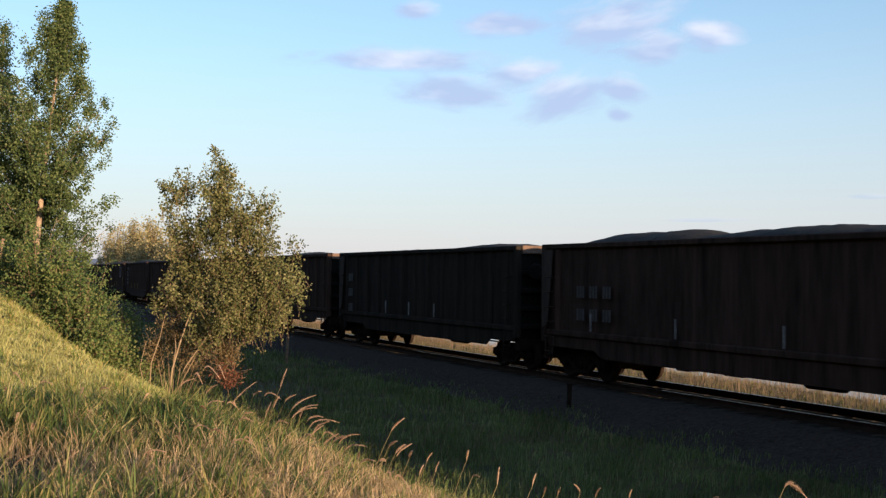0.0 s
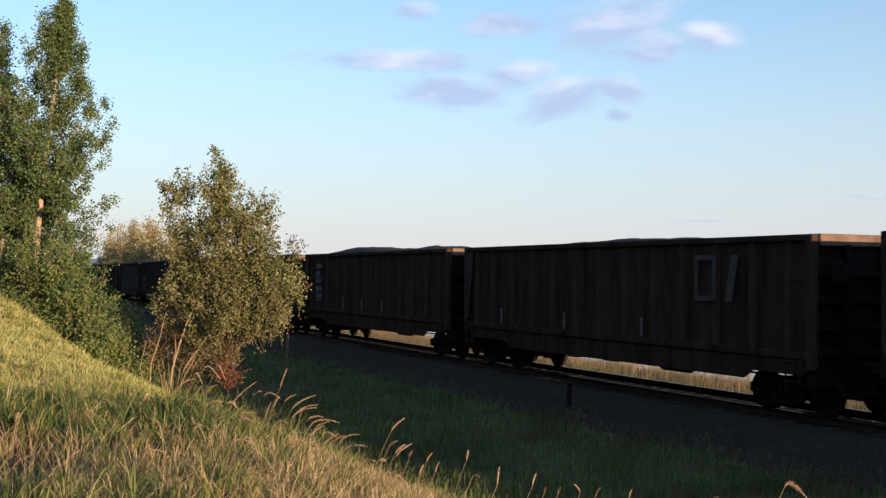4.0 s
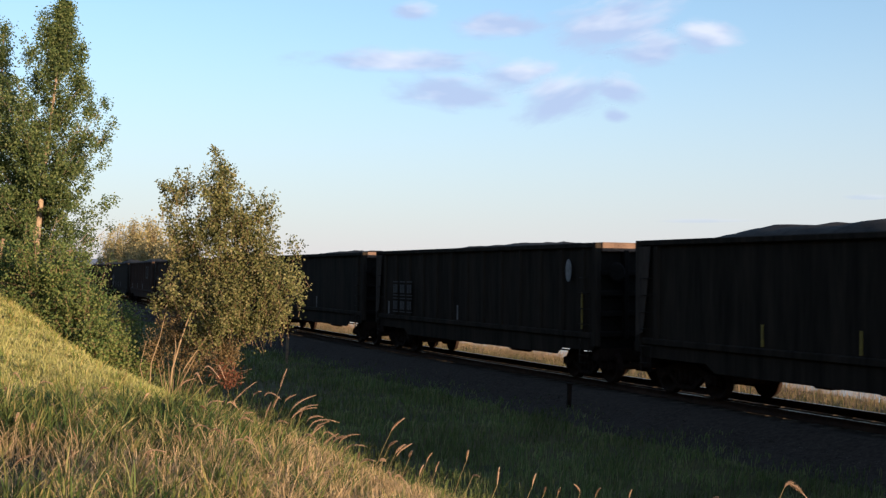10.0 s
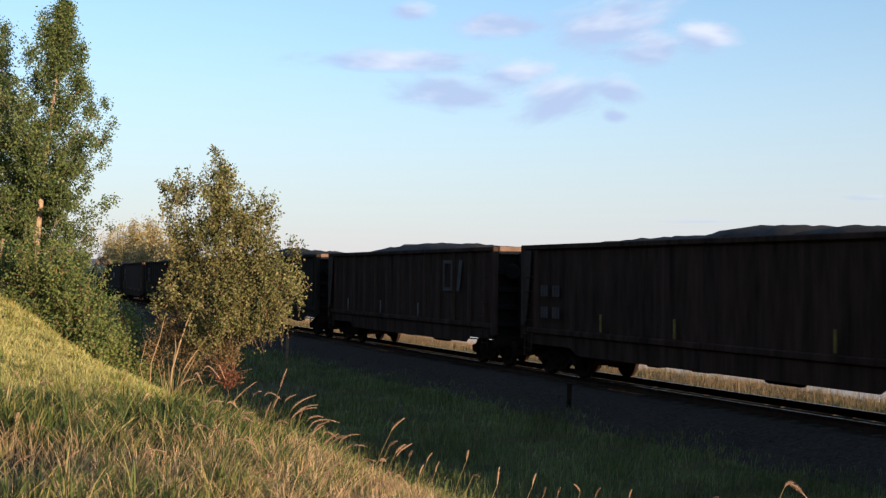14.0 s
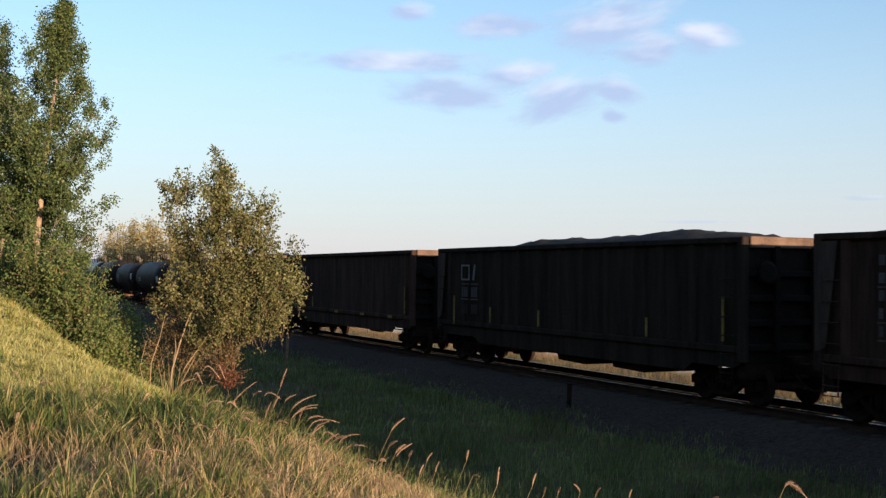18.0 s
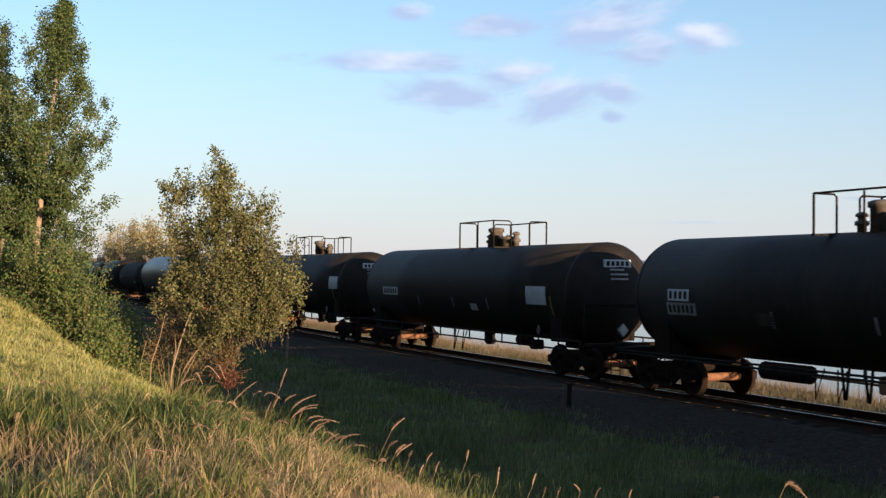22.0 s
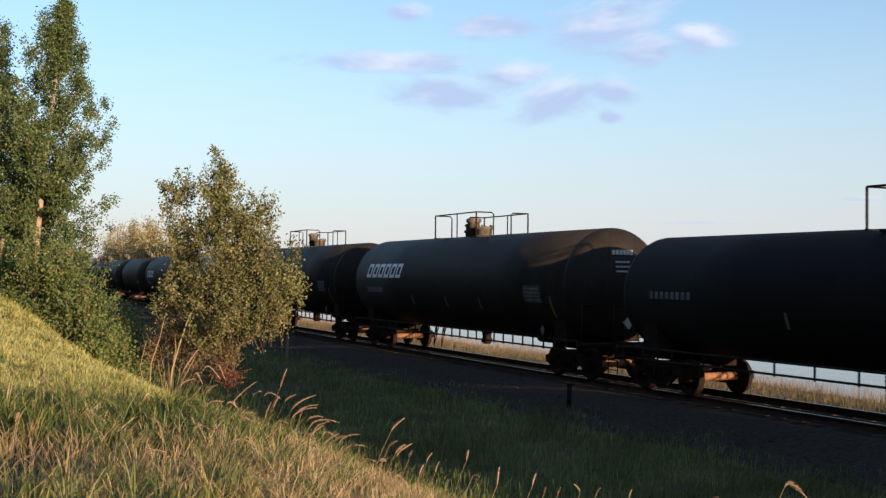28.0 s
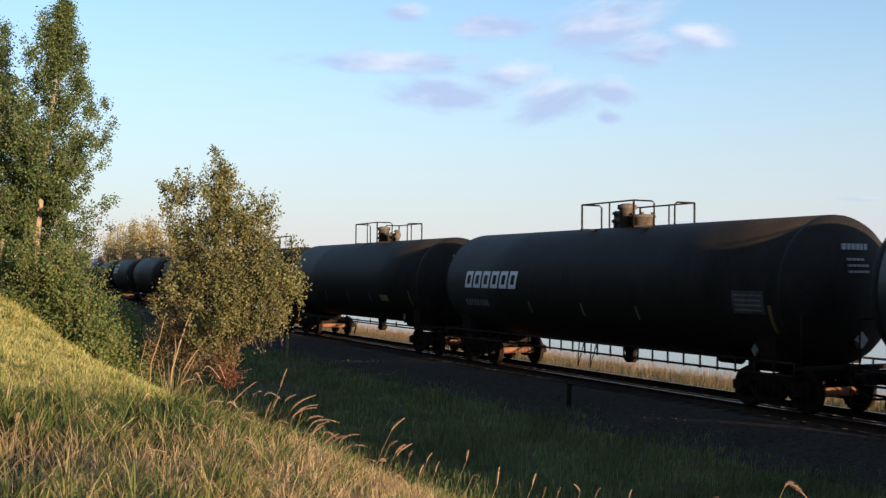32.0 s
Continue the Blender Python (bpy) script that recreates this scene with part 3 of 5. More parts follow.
def make_gondola(mat, label, ribbed=True):
    car = tagged(new("gondola_car"), label, "freight car", "gondola cars of the train")
    key = mat.name
    for sy in (-1, 1):
        wall = part("side_wall", Form().prism(wall_outline(), "y", sy * 1.36, sy * 1.41), mat, car, "dull weathered steel side")
        part("top_chord", Form().box(-7.72, 7.72, min(sy * 1.33, sy * 1.5), max(sy * 1.33, sy * 1.5), 3.66, 3.8, 0.02), mat, car)
        part("side_sill", Form().box(-7.7, 7.7, min(sy * 1.3, sy * 1.47), max(sy * 1.3, sy * 1.47), 1.2, 1.36, 0.02), mat, car)
        for x in POSTS if ribbed else (-7.0, 7.0):
            part("post", shared("post" + key + str(sy), lambda: Form().prism(
                [(-0.13, sy * 1.405), (-0.075, sy * 1.47), (0.075, sy * 1.47), (0.13, sy * 1.405)], "z", 1.36, 3.665), mat), None, wall, at=pose(x, 0, 0))
    for ex in (-1, 1):
        # end walls take a darker colour for the shade between coupled cars
        end = part("end_wall", Form().box(min(ex * 7.6, ex * 7.66), max(ex * 7.6, ex * 7.66), -1.36, 1.36, 0.95, 3.8), M_GAPSHADE, car)
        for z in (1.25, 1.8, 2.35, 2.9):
            part("end_rib", Form().box(min(ex * 7.66, ex * 7.78), max(ex * 7.66, ex * 7.78), -1.36, 1.36, z, z + 0.16, 0.03), M_GAPSHADE, end)
        # low sun on the top beam is put into its paler colour
        part("end_cap", Form().box(min(ex * 7.6, ex * 7.8), max(ex * 7.6, ex * 7.8), -1.32, 1.32, 3.56, 3.81, 0.02), M_SUNRIM, end, "top beam of the end wall, low sunlight painted in its colour")
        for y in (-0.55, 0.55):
            part("end_post", Form().box(min(ex * 7.7, ex * 7.83), max(ex * 7.7, ex * 7.83), y - 0.08, y + 0.08, 1.2, 3.6, 0.02), M_GAPSHADE, end)
        for sy in (-1, 1):
            part("corner_post", Form().box(min(ex * 7.55, ex * 7.76), max(ex * 7.55, ex * 7.76), min(sy * 1.33, sy * 1.52), max(sy * 1.33, sy * 1.52), 1.0, 3.8, 0.025), mat, end)
        # gusset coloured paler in place of sky light caught by the corner
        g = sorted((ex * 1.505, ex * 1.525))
        part("corner_gusset", Form().prism([(ex * 7.7, 3.64), (ex * 7.12, 3.64), (ex * 7.2, 3.0), (ex * 7.42, 1.5), (ex * 7.7, 1.4)], "y", *g), M_PALEPAINT, end, "tapering gusset plate at the corner, sky sheen painted in")
        add_coupler(car, ex * 8.1, ex)
        part("end_sill", Form().box(min(ex * 7.35, ex * 7.68), max(ex * 7.35, ex * 7.68), -1.34, 1.34, 0.6, 0.96, 0.03), M_IRON, end)
        add_truck(car, 6.55 if ex > 0 else -6.35)
        lx = ex * 7.25
        lad = part("ladder", Form().tube([(lx - 0.2, -1.53, 1.2), (lx - 0.2, -1.56, 0.55), (lx + 0.2, -1.56, 0.55), (lx + 0.2, -1.53, 1.2)], 0.02, 5), mat, car)
        for k in range(6):
            part("rung", shared("rung" + key, lambda: Form().tube([(-0.2, -1.5, 0), (-0.2, -1.58, 0), (0.2, -1.58, 0), (0.2, -1.5, 0)], 0.016, 5), mat), None, lad, at=pose(lx, 0, 0.75 + k * 0.42))
    for x in (-6.35, 6.55):
        part("bolster", Form().box(x - 0.4, x + 0.4, -1.34, 1.34, 0.93, 1.13, 0.02), M_IRON, car)
    part("floor", Form().box(-7.65, 7.65, -1.36, 1.36, 1.12, 1.22), mat, car)
    under = Form().box(-7.9, 7.9, -0.22, 0.22, 0.72, 1.12, 0.02)
    for x in (-4.6, -3.1, -1.5, 0.0, 1.5, 3.1, 4.6):
        under.prism([(-1.3, 1.15), (-0.2, 0.8), (0.2, 0.8), (1.3, 1.15)], "x", x - 0.05, x + 0.05)
    part("underframe", under, M_IRON, car)
    part("brake_cylinder", Form().lathe([(-1.0, 0.1), (-0.9, 0.2), (-0.3, 0.2), (-0.2, 0.1)], "x", (0.3, -0.8, 0.78), 14), M_IRON, car)
    part("air_tank", Form().lathe([(0.4, 0.1), (0.5, 0.22), (1.5, 0.22), (1.6, 0.1)], "x", (1.4, -0.7, 0.74), 14), M_IRON, car)
    part("brake_rigging", Form().tube([(-5.2, -0.4, 0.7), (-2.4, -0.45, 0.68), (0.2, -0.4, 0.66), (5.2, -0.4, 0.7)], 0.025, 6), M_IRON, car)
    part("pipe_bracket", Form().box(-2.3, -1.75, -1.0, -0.5, 0.58, 0.85, 0.05), M_IRON, car)
    part("brake_wheel", Form().lathe([(7.83, 0.2), (7.86, 0.28), (7.89, 0.2)], "x", (0, -0.9, 3.0), 16), M_GAPSHADE, car)
    return car


def heap_form(humps, lumpy):
    """Heaped load: rows of (x, height, half length)."""
    xs = np.linspace(-7.55, 7.55, 64)
    ys = np.linspace(-1.3, 1.3, 13)
    v, f = [], []
    for x in xs:
        for y in ys:
            h = sum(a * max(0.0, 1 - ((x - c) / w) ** 2) ** 0.8 for c, a, w in humps)
            edge = max(0.0, 1 - (y / 1.3) ** 2) ** 0.6
            bumps = 0.4 * lumpy * (0.10 * noise.noise((x * 1.1, y * 1.4, lumpy * 7)) + 0.07 * noise.noise((x * 3.1, y * 3, 2)))
            v.append((x, y, 3.56 + (h + bumps + 0.11) * edge))
    k = len(ys)
    for i in range(len(xs) - 1):
        for j in range(k - 1):
            f.append((i * k + j, (i + 1) * k + j, (i + 1) * k + j + 1, i * k + j + 1))
    return Form().add(v, f, True)


def big_mark(car, x, z, mat, size=1.0, wide=1.0):
    """Two plain block shapes where the owner's mark is painted."""
    y, w = -1.503, 0.11 * size
    ring = Form()
    a, b = x, x + 0.7 * size * wide
    for o in ([(a, z), (b, z), (b, z + w), (a, z + w)], [(a, z + size - w), (b, z + size - w), (b, z + size), (a, z + size)],
              [(a, z + w), (a + w, z + w), (a + w, z + size - w), (a, z + size - w)], [(b - w, z + w), (b, z + w), (b, z + size - w), (b - w, z + size - w)]):
        ring.prism(o, "y", y, y - 0.012)
    part("painted_mark", ring, mat, car, "worn pale painted ring shape")
    c = x + 0.9 * size * wide
    part("painted_mark", Form().prism([(c + 0.1 * size, z), (c + 0.32 * size, z), (c + 0.52 * size, z + size), (c + 0.3 * size, z + size)], "y", y, y - 0.012), mat, car, "worn pale painted slanted block")


def number_block(car, x, z, mat, rows=3, cols=3, w=0.42, lines=True):
    y = -1.503
    for r in range(rows):
        for c in range(cols):
            cx, cz = x + c * (w + 0.22), z - r * 0.62
            if lines:
                for q in (0.40, -0.1):
                    part("stencil_line", Form().box(cx - 0.03, cx + w + 0.03, y - 0.008, y, cz + q, cz + q + 0.04), mat, car)
            for i in range(3):
                part("stencil_bar", Form().box(cx + i * w / 3, cx + i * w / 3 + w / 3 * 0.7, y - 0.008, y, cz, cz + 0.32), mat, car)


def text_panel(car, x, z, w, rows, mat):
    """Lines of small stencilled bars between thin rules."""
    rnd = random.Random(int(x * 10 + z * 7))
    y = -1.503
    for r in range(rows):
        cz, cx = z - r * 0.34, x
        while cx < x + w - 0.1:
            b = rnd.uniform(0.1, 0.17)
            part("stencil_bar", Form().box(cx, cx + b, y - 0.008, y, cz, cz + 0.2), mat, car)
            cx += b + (0.07 if rnd.random() < 0.75 else 0.25)
        if r in (1, 3, 4):
            part("stencil_line", Form().box(x - 0.04, x + w, y - 0.008, y, cz - 0.09, cz - 0.06), mat, car)


def strips(car, xs, mat, z=1.4, h=0.48):
    for x in xs:
        part("reflector", Form().box(x - 0.035, x + 0.035, -1.53, -1.505, z, z + h), mat, car, "upright reflective strip")


def oval(x, z, a, b, n=20):
    return [(x + a * math.cos(2 * math.pi * k / n), z + b * math.sin(2 * math.pi * k / n)) for k in range(n)]


def emblem(car, x, z, k=1.0):
    a, b = 0.7 * k, 0.3 * k
    part("emblem", Form().prism([(x - a, z - b), (x + a, z - b), (x + a, z + b), (x - a, z + b)], "y", -1.42, -1.435), M_DIM, car, "pale painted emblem panel")
    part("emblem_ring", Form().prism(oval(x, z, 0.55 * k, 0.25 * k), "y", -1.435, -1.441), M_BLACK, car, "dark oval on the pale panel")
    part("emblem_centre", Form().prism(oval(x, z, 0.36 * k, 0.14 * k), "y", -1.441, -1.446), M_DIM, car)


def disc(car, x, z, r=0.36):
    part("painted_disc", Form().prism(oval(x, z, r * 0.5, r * 1.05), "y", -1.503, -1.515), M_DIM, car, "pale painted oval")


BROWN_CAR = make_gondola(M_BROWN, "dark brown steel gondola freight car heaped with dark load")
BLACK_CAR = make_gondola(M_BLACK, "dull black steel gondola freight car heaped with dark load")
BROWN_SMOOTH = make_gondola(M_BROWN, "dark brown smooth-sided gondola freight car with dark load", False)
BLACK_SMOOTH = make_gondola(M_BLACK, "dull black smooth-sided gondola freight car with dark load", False)
PROTOS = {"b": BROWN_CAR, "k": BLACK_CAR, "B": BROWN_SMOOTH, "K": BLACK_SMOOTH}
LEFT_ENDS = [1.2, -15.75, -32.75, -49.8, -67.0, -83.8, -101.0, -118.0, -135.25, -152.4, -169.65, -186.6, -204.0, -221.4, -238.6, -255.75, -272.9, -290.45, -308.15, -325.1]
PAINT = "BkbKbbbKkKkKbBbKbkBKbBkbK"  # b brown, k black; a capital has smooth sides
# heaps of load in each car: middle, height, half length
HEAPS = {0: [(-4.5, .42, 3), (1.5, .38, 5)], 1: [(4, .3, 3.5), (-3, .2, 3)], 2: [(-1.5, .16, 5), (3, .2, 4)], 3: [(0, .2, 7)], 4: [(0, .25, 6)], 5: [(-3, .42, 4.5), (4, .3, 4)], 6: [(-5.0, .5, 1.8), (1, .25, 5.5)],
         7: [(-2.2, .24, 3.8), (1.5, .22, 5), (4.8, .22, 2.7)], 8: [(-1, .33, 6.5), (5, .12, 2.5)], 9: [(-3.2, .42, 3.4), (2.5, .36, 4.5)], 10: [(2, .27, 5.5), (-4, .12, 3)], 11: [(2.6, .27, 5)], 12: [(-3.5, .36, 3.6), (0.5, .2, 3), (3.6, .35, 4)],
         13: [(-2, .26, 5), (3.5, .33, 4.3)], 14: [(0, .42, 6.5)], 15: [(-3, .34, 5), (2.5, .36, 5.5)], 16: [(-3, .38, 5), (4, .33, 4.5)], 17: [(-2.8, .24, 3.6), (0.6, .19, 4.4), (3.4, .2, 3.6), (5.3, .19, 2.2)], 18: [(0, .1, 6)], 19: [(-1, .2, 4.6), (3.6, .22, 3.8)]}
# where the upright reflective strips sit on a side
STRIPS = {2: (-0.8, 5.2), 3: (), 6: (-3.3, -0.55, 1.75), 7: (-5.2, -1.0, 4.0), 8: (), 9: (-3.2, -0.5), 10: (-6.4, -0.5), 12: (-5.0, -0.6, 1.8), 13: (-3.55, -0.45, 4.6), 16: (-0.9, 4.1), 17: (-3.9, -0.95, 4.25), 18: (-3.65,), 19: ()}
for i, left in enumerate(LEFT_ENDS + [18.3, 35.4, 52.5, 69.6, 86.7]):
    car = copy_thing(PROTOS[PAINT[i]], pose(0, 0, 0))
    part("load", heap_form(HEAPS.get(i, [(0, .1, 6)]), 1.0 + 0.1 * i), M_COAL, car, "dark loose load heaped above the rim")
    if i in (4, 14, 16):
        big_mark(car, 4.05, 2.35, M_WORN, 1.05)
    if i == 6:
        big_mark(car, 4.1, 2.35, M_FADED, 1.1)
        number_block(car, -5.3, 2.2, M_FADED, 1, 2, 0.62, False)
        number_block(car, -5.1, 2.85, M_WORN, 1, 2, 0.5, False)
    if i in (12, 2):
        big_mark(car, -6.2, 2.65, M_WORN, 0.72)
    if i in (17, 18):
        x = -5.95 if i == 17 else -5.7
        big_mark(car, x, 2.72, M_FADED, 0.52, 1.6)
        number_block(car, x + 0.05, 2.18, M_WORN, 1, 2, 0.45)
        number_block(car, x + 0.05, 1.62, M_PALEPAINT, 1, 2, 0.45, False)
        strips(car, (x - 0.5,), M_OLDYELLOW, 1.25, 0.95)
    if i == 17:
        for x in (0.5, 3.2):
            part("drop_gate", Form().prism([(x - 0.95, 0.9), (x - 0.75, 0.5), (x + 0.6, 0.46), (x + 0.85, 0.9)], "y", -1.25, 1.25), M_IRON, car, "low dark discharge gate under the car")
    if i in (3, 19):
        emblem(car, 1.05 if i == 3 else 0.6, 2.56, 1.0 if i == 3 else 0.84)
    if i in (8, 10):
        disc(car, 6.4, 3.05, 0.3)
    if i in (8, 10, 15):
        number_block(car, -6.0, 2.2, M_FADED if i == 15 else M_WORN, 2, 3)
    elif i in (5, 16):
        text_panel(car, -6.1, 3.15, 0.85 if i == 5 else 0.7, 5, M_FADED if i == 5 else M_WORN)
    elif i in (0, 7, 13, 2, 11):
        number_block(car, -5.9 if i in (0, 11) else -6.6, 2.3, M_FADED if i in (7, 11) else M_WORN, 2, 3 if i in (0, 11) else 2, 0.4, False)
    elif i == 1:
        number_block(car, -6.6, 2.6, M_WORN, 3, 1, 0.5, False)
    col = M_OLDYELLOW if i in (6, 7, 2, 12, 13, 9, 16, 17, 5, 18) else M_FADED
    strips(car, STRIPS.get(i, (-2.5, -0.3, 1.9) if i % 2 else (-5.2, -1.6, 2.0)), col)
    for x in (-0.4, 2.7, 5.7) if i == 18 else ():
        part("reflector", Form().box(x - 0.2, x + 0.2, -1.53, -1.5, 1.22, 1.32), M_OLDYELLOW, car, "flat yellow reflective strip")
    if i in (6, 7, 8, 10, 12, 16, 9, 17, 18):
        strips(car, (7.1,), M_OLDYELLOW, 1.45, 1.0)
    MOVERS.append((car, left + 7.7))
for proto in PROTOS.values():
    for o in (*proto.children_recursive, proto):
        bpy.data.objects.remove(o)


HEAD_ARC = (0.02, 0.2, 0.42, 0.65, 0.88, 1.1, 1.3, 1.45, math.pi / 2)


def tank_form(length, r, zc):
    a = length / 2 - 0.78
    return Form().lathe([(-a, r), (-a / 2, r), (0, r), (a / 2, r), (a, r)], "x", (0, 0, zc), 56)


def head_form(r):
    return Form().lathe([(0.78 * math.cos(a), max(0.03, r * math.sin(a))) for a in HEAD_ARC], "x", (0, 0, 0), 56)


def make_tank(total, rail_off, length, mat, label, style="plain", long_walk=False, r=1.6, zc=2.7):
    """total: length over the couplers; rail_off: where the top platform sits; length: of the shell."""
    car = tagged(new("tank_car"), label, "tank car", "tank cars of the train")
    dz = zc + r - 3.88
    part("shell", shared("shell%.2f_%.2f" % (length, r), lambda: tank_form(length, r, zc), mat), None, car, "long cylindrical shell with domed heads")
    for ex in (-1, 1):
        part("tank_head", shared("tank_head%.2f" % r, lambda: head_form(r), M_HEAD), None, car, "dusty domed head of the shell", pose(ex * (length / 2 - 0.78), 0, zc, 0, 0, 0 if ex > 0 else 180))
        xe = ex * (total / 2 - 2.15)
        add_truck(car, xe, True)
        sill = Form().box(min(ex * (total / 2 - 0.55), ex * (total / 2 - 3.6)), max(ex * (total / 2 - 0.55), ex * (total / 2 - 3.6)), -0.24, 0.24, 0.74, 1.06, 0.02)
        sill.box(ex * (total / 2 - 0.75) - 0.12, ex * (total / 2 - 0.75) + 0.12, -1.45, 1.45, 0.95, 1.05, 0.02)
        part("stub_sill", sill, M_IRON, car)
        xs = ex * (length / 2 - 1.5)
        part("saddle", Form().prism([(-1.25, 1.0), (1.25, 1.0), (1.3, 1.82), (0.9, 1.42), (0.4, 1.15), (-0.4, 1.15), (-0.9, 1.42), (-1.3, 1.82)], "x", xs - 0.3, xs + 0.3), M_IRON, car, "dark steel saddle under the shell")
        add_coupler(car, ex * (total / 2 - 0.45), ex)
        rl = Form()
        xb = ex * (total / 2 - 0.75)
        for y in (-1.42, 1.42):
            rl.tube([(xb, y, 1.0), (xb, y, 2.1)], 0.022)
        rl.tube([(xb, -1.42, 2.1), (xb, 1.42, 2.1)], 0.022)
        part("end_railing", rl, M_IRON, car)
        for y in (-1.45, 1.45):
            for k in range(3):
                st = Form().tube([(xb - 0.2, y, 0.95 - 0.25 * k), (xb - 0.2, y, 0.7 - 0.25 * k), (xb + 0.2, y, 0.7 - 0.25 * k), (xb + 0.2, y, 0.95 - 0.25 * k)], 0.016, 5)
                part("step", st, M_IRON, car)
    for sy in (-1, 1):
        h = Form()
        a0 = style == "double" or style == "plain" and total < 18.8
        a, b = -total / 2 + 0.9, total / 2 - 0.9
        for z in (1.0, 0.92) if a0 else (1.1, 0.83):
            h.tube([(a, sy * 1.46, z), (b, sy * 1.46, z)], 0.028, 6)
        k = int((b - a) / (0.6 if style == "mark" else 2.4 if a0 else 1.1))
        for i in range(k + 1):
            x = a + (b - a) * i / k
            h.tube([(x, sy * 1.46, 1.1), (x, sy * 1.46, 0.9 if a0 else 0.78)], 0.026, 5)
        part("side_handrail", h, M_BLACK, car, "thin steel safety rail along the car")
    # platform on the top, its railing and fittings
    L = 2.4 if long_walk else 1.6 if total > 18.6 else 1.22 if abs(total - 18.1) < 0.01 else 1.35 if style == "mark" else 1.1 if style == "blue" else 1.22
    pl = Form()
    for x in (-L, L):
        pl.box(rail_off + x - 0.05, rail_off + x + 0.05, -1.02, 1.02, 3.79 + dz, 3.83 + dz)
    part("platform", pl, mat, car)
    top = 4.68 + dz * 0.85 - (0.12 if style == "blue" or abs(total - 18.1) < 0.01 else 0.0)
    rl = Form()
    for sy in (-1, 1):
        y = sy * 1.0
        for x in (-L, L):
            rl.tube([(rail_off + x, y, 3.78 + dz), (rail_off + x, y, top)], 0.028)
        rl.tube([(rail_off - L, y, top), (rail_off + L, y, top)], 0.024)
        rl.tube([(rail_off + L * 0.1, y, 3.8 + dz), (rail_off + L * 0.1, y, top)], 0.022)
    for sx in (-1, 1):
        x = rail_off + sx * L
        rl.tube([(x, -1.0, top), (x, -0.42, top), (x, -0.34, top - 0.06), (x, -0.34, 3.85 + dz)], 0.024)
        rl.tube([(x, 1.0, top), (x, 0.42, top), (x, 0.34, top - 0.06), (x, 0.34, 3.85 + dz)], 0.024)
    part("platform_railing", rl, M_IRON, car, "bent-pipe safety railing round the top fittings")
    lid, dome = (0.25, -0.32) if style == "mark" else (0.45, -0.25)
    man = part("manway", Form().lathe([(3.8, 0.3), (4.1, 0.3), (4.11, 0.36), (4.17, 0.36), (4.2, 0.2), (4.21, 0.05)], "z", (rail_off + lid, 0, dz), 20), M_FITTING, car, "round bolted manway lid")
    for k in range(6):
        a = k * math.pi / 3 + 0.4
        part("lid_bolt", shared("lid_bolt", lambda: Form().lathe([(0, 0.03), (0.1, 0.03), (0.11, 0.045), (0.15, 0.045)], "z", (0, 0, 0), 8), M_FITTING), None, man, at=pose(rail_off + lid + 0.31 * math.cos(a), 0.31 * math.sin(a), 4.1 + dz))
    part("valve_housing", Form().lathe([(3.8, 0.22), (4.35, 0.22), (4.37, 0.27), (4.48, 0.27), (4.52, 0.15)], "z", (rail_off + dome, -0.1, dz), 18), M_FITTING, car)
    for dx, hz in ((-0.95, 4.3),) if style == "mark" else ((-0.85, 4.25), (0.95, 4.3)):
        part("safety_valve", Form().lathe([(3.8, 0.1), (4.0, 0.1), (4.02, 0.15), (4.1, 0.15), (4.12, 0.09), (hz - 0.06, 0.09), (hz - 0.05, 0.14), (hz, 0.13), (hz + 0.05, 0.06)],
                                          "z", (rail_off + dx, 0, dz), 14), M_FITTING, car)
    part("outlet_valve", Form().lathe([(0.52, 0.12), (0.6, 0.2), (0.7, 0.2), (0.74, 0.15), (1.05, 0.2)], "z", (0.4, 0, 0), 14), M_IRON, car)
    bx0, bz = (length / 2 - 4.6, 0.0) if style in ("panel", "board", "double") else (length / 2 - 3.5, 0.16)
    part("brake_cylinder", Form().lathe([(-0.4, 0.08), (-0.34, 0.16), (0.34, 0.16), (0.4, 0.08)], "x", (bx0, -0.5, 0.86 + bz), 12), M_IRON, car)
    part("brake_valve", Form().box(bx0 + 1.1, bx0 + 1.45, -1.0, -0.65, 0.66 + bz, 0.95 + bz, 0.04), M_IRON, car)
    for k, bx in enumerate((-0.75, -0.15)):
        part("ladder_foot", Form().tube([(rail_off + bx - 0.12, -1.3, 1.05), (rail_off + bx, -1.42, 0.42), (rail_off + bx + 0.12, -1.3, 1.05)], 0.02, 5), M_IRON, car)

    def on_shell(name, x0, x1, z0, z1, m, lab, lift=0.01):
        f = Form()
        k = 5
        v = []
        for i in range(k + 1):
            z = z0 + (z1 - z0) * i / k
            y = -math.sqrt(max(0.01, (r + lift) ** 2 - (z - zc) ** 2))
            v += [(x0, y, z), (x1, y, z)]
        part(name, f.add(v, [(2 * i, 2 * i + 1, 2 * i + 3, 2 * i + 2) for i in range(k)]), m, car, lab)

    def slabs(name, x, z0, z1, count, w, gap, m, lab, lean=0.0):
        f = Form()
        for c in range(count):
            v = []
            for i in range(4):
                z = z0 + (z1 - z0) * i / 3
                y = -math.sqrt((r + 0.012) ** 2 - (z - zc) ** 2)
                o = x + c * (w + gap) + lean * i / 3
                v += [(o, y, z), (o + w, y, z)]
            f.add(v, [(2 * i, 2 * i + 1, 2 * i + 3, 2 * i + 2) for i in range(3)])
            if name in ("mark_block", "number_bar", "stencilled_number"):
                part(name, f, m, car, lab)
                f = Form()
        if f.v:
            part(name, f, m, car, lab)

